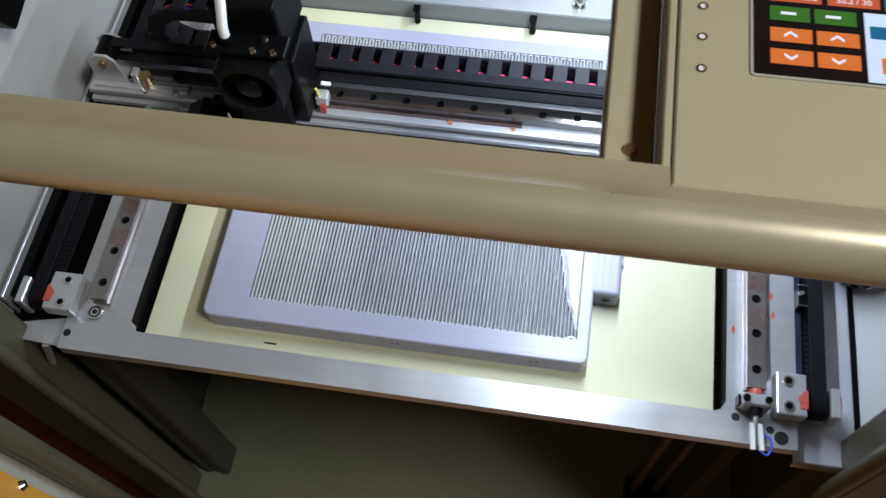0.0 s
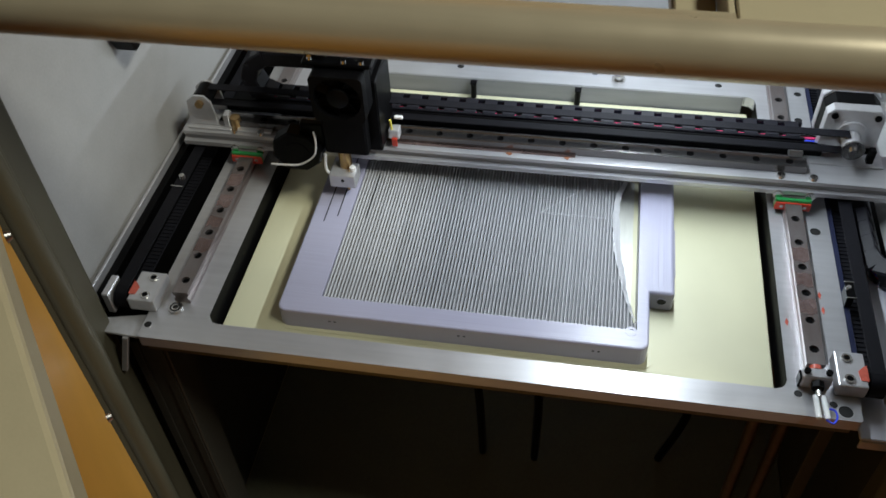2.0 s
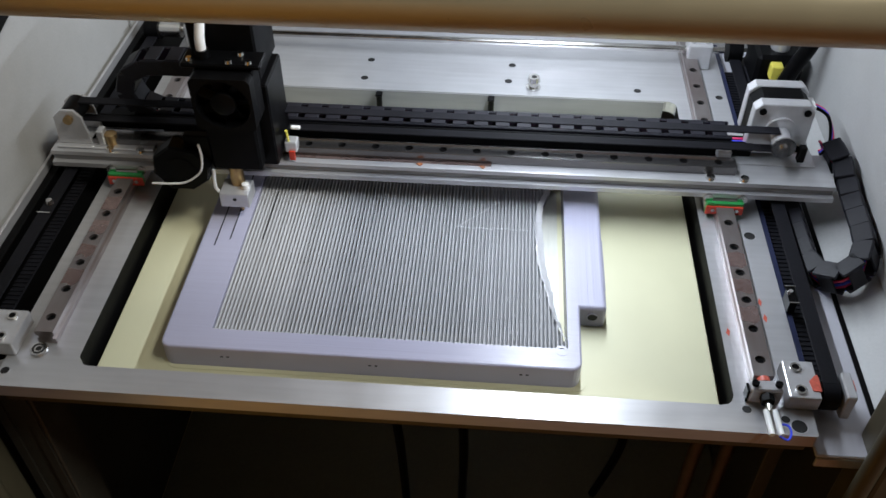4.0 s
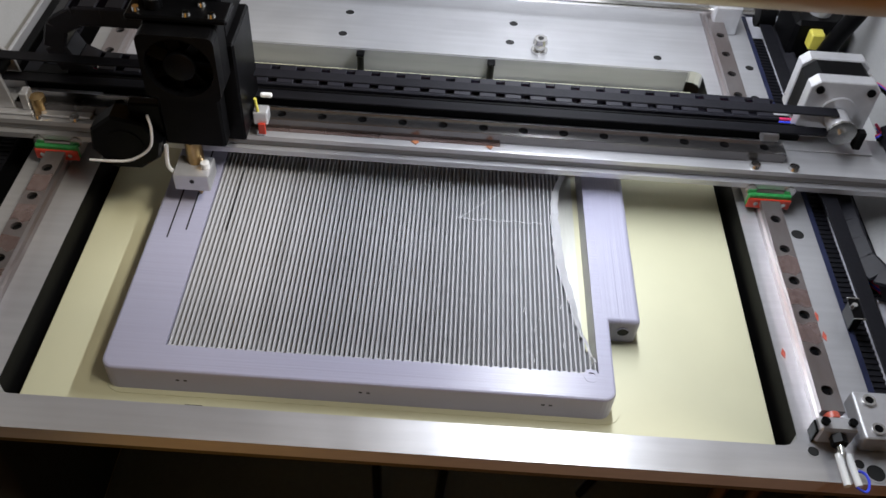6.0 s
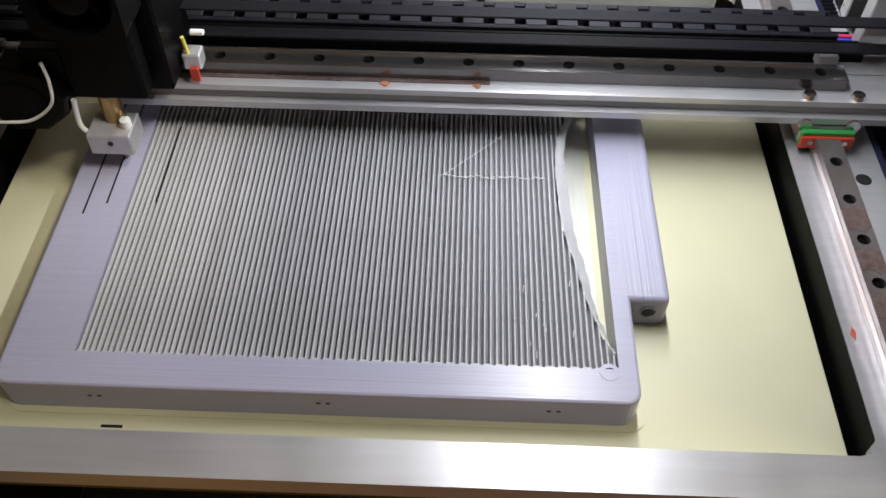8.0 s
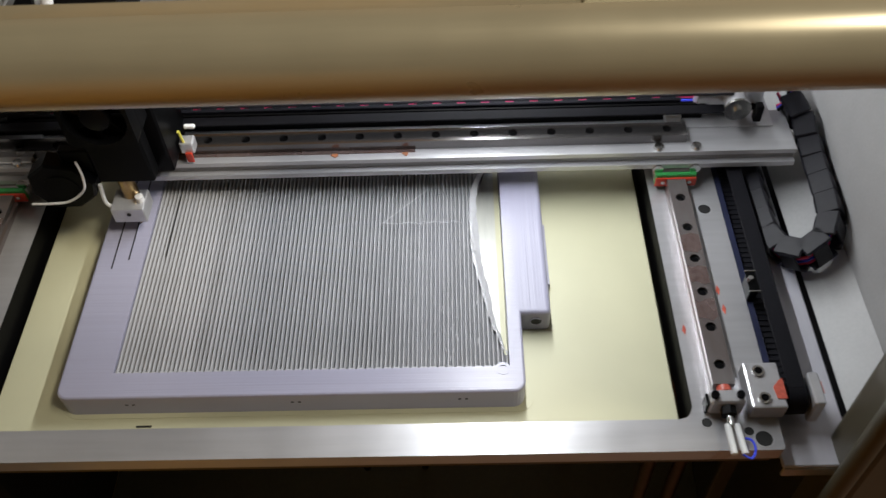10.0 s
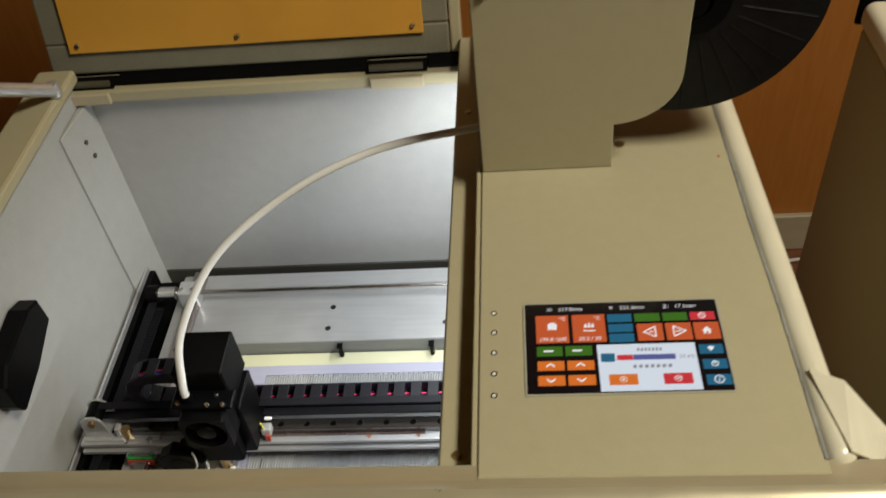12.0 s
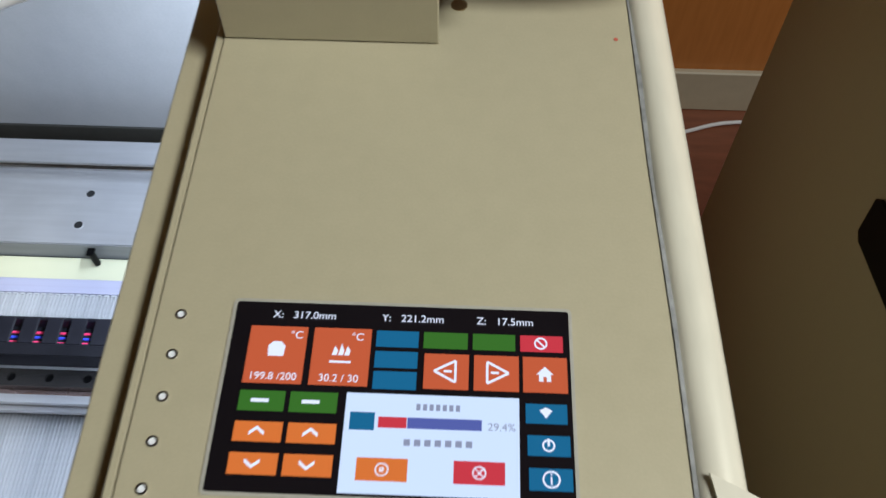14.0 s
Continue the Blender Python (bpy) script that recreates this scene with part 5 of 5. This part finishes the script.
part("mount_plate", box(B(), MXC - 0.028, MXC + 0.030, GY + 0.0240, GY + 0.062, 0.0168, 0.0176, 0.0002), ALU_M, mo)
part("connector", box(B(), MXC + 0.0214, MXC + 0.028, MY + 0.018, MY + 0.031, MZC - 0.002, MZC + 0.009, 0.0008), PTFE, mo, "white cable socket")
for k, mt in enumerate((BLACK, BLUE, PINK)):
    part("lead", tube(B(), smooth_path([(MXC + 0.028, MY + 0.028 + 0.002 * k, MZC + 0.003), (MXC + 0.040, MY + 0.022 + 0.002 * k, MZC - 0.002), (MXC + 0.042 + 0.001 * k, MY + 0.010, MZC - 0.016), (MXC + 0.034, MY + 0.000 + 0.002 * k, MZC - 0.020)]), 0.0012, 6), mt, mo, "", True)
part("limit_switch", box(B(), MXC + 0.016, MXC + 0.021, GY + 0.0245, GY + 0.0305, 0.0200, 0.0330, 0.0006), BLACK, mo)
part("block_spacer", box(B(), -0.0060, 0.004, GY + 0.0240, GY + 0.032, 0.0199, 0.0270, 0.0008), ALU_M, mo, "milled spacer block")

# ---- print head ----
HX = -0.3480
ph = thing("extruder", "black extruder head with cooling fans and heater block", "extruder")
part("back_box", box(B(), HX - 0.022, HX + 0.022, GY - 0.010, GY + 0.036, 0.092, 0.139, 0.0015), BLACK_SATIN, ph)
part("carriage_plate", box(B(), HX - 0.021, HX + 0.026, GY - 0.012, GY + 0.0300, 0.0240, 0.0915, 0.0012), BLACK, ph)
part("top_plate", box(B(), HX - 0.0235, HX + 0.0290, GY - 0.0290, GY - 0.0105, 0.1135, 0.1170, 0.001), BLACK, ph)
b = ring(B(), rounded(HX - 0.0165, HX + 0.0235, 0.0730, 0.1125, 0.004, 4), [(HX + 0.0035 + 0.0180 * math.cos(a), 0.0928 + 0.0180 * math.sin(a)) for a in [math.pi / 40 + 2 * math.pi * i / 20 for i in range(20)]], 0, 0.010)
b.transform(Matrix(((1, 0, 0, 0), (0, 0, 1, GY - 0.0390), (0, 1, 0, 0), (0, 0, 0, 1))))
bmesh.ops.recalc_face_normals(b, faces=b.faces)
fan_ = part("fan_frame", b, BLACK, ph)
part("fan_back", box(B(), HX - 0.0160, HX + 0.0230, GY - 0.0290, GY - 0.0130, 0.0735, 0.1120, 0.001), BLACK_SATIN, ph)
part("fan_hub", cyl(B(), (HX + 0.0035, GY - 0.0380, 0.0928), (HX + 0.0035, GY - 0.0292, 0.0928), 0.0085, 20, bev=0.001), BLACK, fan_, "", True)
for k in range(7):
    part("fan_blade", box(B(), 0.0080, 0.0172, -0.0030, 0.0030, -0.0004, 0.0004, 0, Matrix.Translation((HX + 0.0035, GY - 0.0335, 0.0928)) @ pose(0, 0, 0, 90, 0, 0) @ pose(0, 0, 0, 0, 0, k * 360 / 7) @ pose(0, 0, 0, 30, 0, 0)), BLACK, fan_)
part("lower_block", box(B(), HX - 0.0175, HX + 0.0175, GY - 0.0250, GY - 0.0125, 0.0285, 0.0726, 0.0015), BLACK_SATIN, ph)
for x in (HX - 0.011, HX + 0.011):
    part("fan_screw", cyl(B(), (x, GY - 0.0285, 0.0700), (x, GY - 0.0251, 0.0700), 0.0018, 10), CHROME, ph, "", True)
for x, y in ((HX - 0.018, GY - 0.024), (HX + 0.008, GY - 0.026), (HX + 0.0135, GY - 0.0160), (HX + 0.021, GY - 0.026)):
    part("top_screw", cyl(B(), (x, y, 0.1171), (x, y, 0.1191), 0.0024, 12, 0.0018), CHROME, ph, "bright round screw", True)
part("heat_break", cyl(B(), (HX - 0.004, GY - 0.0190, 0.0126), (HX - 0.004, GY - 0.0190, 0.0284), 0.0050, 16), BRASS, ph, "brass-toned heat break", True)
part("heat_break_fin", cyl(B(), (HX + 0.0030, GY - 0.0250, 0.0126), (HX + 0.0030, GY - 0.0250, 0.0165), 0.0026, 14), PTFE, ph, "", True)
hb_ = part("heater_block", box(B(), HX - 0.0150, HX + 0.0060, GY - 0.0330, GY - 0.0150, 0.0005, 0.0125, 0.0006), ALU_M, ph, "silver heater block")
part("heater_screw", cyl(B(), (HX - 0.0040, GY - 0.0334, 0.0080), (HX - 0.0040, GY - 0.0329, 0.0080), 0.0014, 10), HOLE, hb_)
part("nozzle", cyl(B(), (HX - 0.003, GY - 0.0235, -0.0095), (HX - 0.003, GY - 0.0235, 0.0004), 0.0010, 14, 0.0040), BRASS, hb_, "brass nozzle", True)
part("heater_lead", tube(B(), smooth_path([(HX - 0.0155, GY - 0.026, 0.008), (HX - 0.0185, GY - 0.027, 0.014), (HX - 0.0175, GY - 0.026, 0.0290)]), 0.0013, 8), PTFE, ph, "white sleeved heater lead", True)
bo = [(HX - 0.0395 + 0.0215 * math.cos(radians(a)), 0.030 + r * math.sin(radians(a))) for a, r in ((10, 0.018), (55, 0.020), (105, 0.021), (150, 0.020), (195, 0.019), (240, 0.021), (285, 0.0185), (330, 0.016))]
part("blower", prism(B(), bo, GY - 0.0300, GY - 0.0160, "y", 0.0015), BLACK, ph, "angular black blower fan")
part("blower_face", cyl(B(), (HX - 0.0395, GY - 0.0306, 0.030), (HX - 0.0395, GY - 0.0301, 0.030), 0.0110, 20), BLACK_SATIN, ph)
part("blower_arm", box(B(), HX - 0.036, HX - 0.0170, GY - 0.024, GY - 0.0170, 0.036, 0.056, 0.001), BLACK, ph)
part("blower_wire", tube(B(), smooth_path([(HX - 0.0620, GY - 0.0320, 0.0190), (HX - 0.048, GY - 0.0335, 0.0205), (HX - 0.0360, GY - 0.0340, 0.0230), (HX - 0.0240, GY - 0.0345, 0.0330), (HX - 0.0205, GY - 0.0345, 0.0460), (HX - 0.0215, GY - 0.033, 0.0560)]), 0.0008, 7), PTFE, ph, "thin white wire", True)
part("carriage_clip", box(B(), HX + 0.0270, HX + 0.0360, GY + 0.004, GY + 0.0130, 0.0240, 0.0330, 0.0008), ALU_M, ph)
part("clip_seal", box(B(), HX + 0.0300, HX + 0.0345, GY + 0.0022, GY + 0.0038, 0.0180, 0.0262, 0.0004), RED, ph, "red end seal")
part("yellow_stub", tube(B(), [(HX + 0.0300, GY + 0.006, 0.0330), (HX + 0.0295, GY + 0.005, 0.0430)], 0.0010, 8), YELLOW, ph, "pale yellow stub", True)
part("white_cap", box(B(), HX + 0.0315, HX + 0.0385, GY + 0.010, GY + 0.0130, 0.0400, 0.0425, 0.0006), PTFE, ph)
pf = thing("filament_tube", "white filament tube arching up from the print head", "tube")
part("tube_wall", tube(B(), smooth_path([(HX - 0.0100, GY - 0.020, 0.1173), (HX - 0.0100, GY - 0.0165, 0.135), (HX - 0.0040, GY + 0.005, 0.175), (HX + 0.030, GY + 0.045, 0.222), (-0.255, GY + 0.085, 0.252), (-0.185, GY + 0.115, 0.266), (-0.105, GY + 0.135, 0.2675)], 10), 0.0033, 12), PTFE, pf, "", True)
part("fitting", cyl(B(), (HX - 0.0100, GY - 0.0202, 0.1171), (HX - 0.0100, GY - 0.0200, 0.1225), 0.0046, 14), BLACK, pf, "", True)

# ---- rear shaft ----
rsft = thing("drive_shaft", "bright steel drive shaft along the back", "shaft")
SY_, SZ_ = 0.353, 0.004
part("rod", cyl(B(), (-0.465, SY_, SZ_), (0.030, SY_, SZ_), 0.0030, 16), CHROME, rsft, "", True)
for x in (-0.448, 0.006):
    part("bearing_block", box(B(), x - 0.009, x + 0.012, SY_ - 0.010, SY_ + 0.010, ZF + 0.0002, 0.0130, 0.001), ALU_M, rsft)
    for k in (-1, 1):
        part("block_screw", cyl(B(), (x + 0.0015 + k * 0.006, SY_ - 0.004, 0.0131), (x + 0.0015 + k * 0.006, SY_ - 0.004, 0.0148), 0.0022, 12), CHROME, rsft, "", True)
part("drive_wheel", cyl(B(), (0.0325, SY_, SZ_), (0.0450, SY_, SZ_), 0.0100, 24), BLACK, rsft, "", True)
part("drive_wheel", cyl(B(), (-0.4945, SY_, SZ_), (-0.4820, SY_, SZ_), 0.0100, 24), BLACK, rsft, "", True)
part("coupler", cyl(B(), (-0.482, SY_, SZ_), (-0.462, SY_, SZ_), 0.0075, 18), CHROME, rsft, "", True)
bm_ = thing("drive_motor", "dark drive motor with yellow plug at the back", "stepper motor")
part("body", box(B(), 0.050, 0.090, 0.315, 0.357, -0.020, 0.022, 0.003), BLACK, bm_)
part("plug", box(B(), 0.060, 0.070, 0.3050, 0.3148, 0.005, 0.018, 0.001), YELLOW, bm_, "yellow cable plug")
part("shaft_collar", cyl(B(), (0.070, 0.33, 0.0222), (0.070, 0.33, 0.032), 0.008, 18), ALU_M, bm_, "", True)
part("support", box(B(), 0.050, 0.067, 0.32, 0.352, -0.0239, -0.0202, 0.001), BLACK, bm_)
sl = thing("cable_sleeve", "black corrugated cable sleeve rising up the side wall", "cable sleeve")
part("sleeve", tube(B(), smooth_path([(0.064, 0.300, -0.0235), (0.074, 0.298, 0.02), (0.086, 0.30, 0.055), (0.0905, 0.315, 0.10), (0.0908, 0.325, 0.16)]), 0.0065, 12), BLACK, sl, "", True)
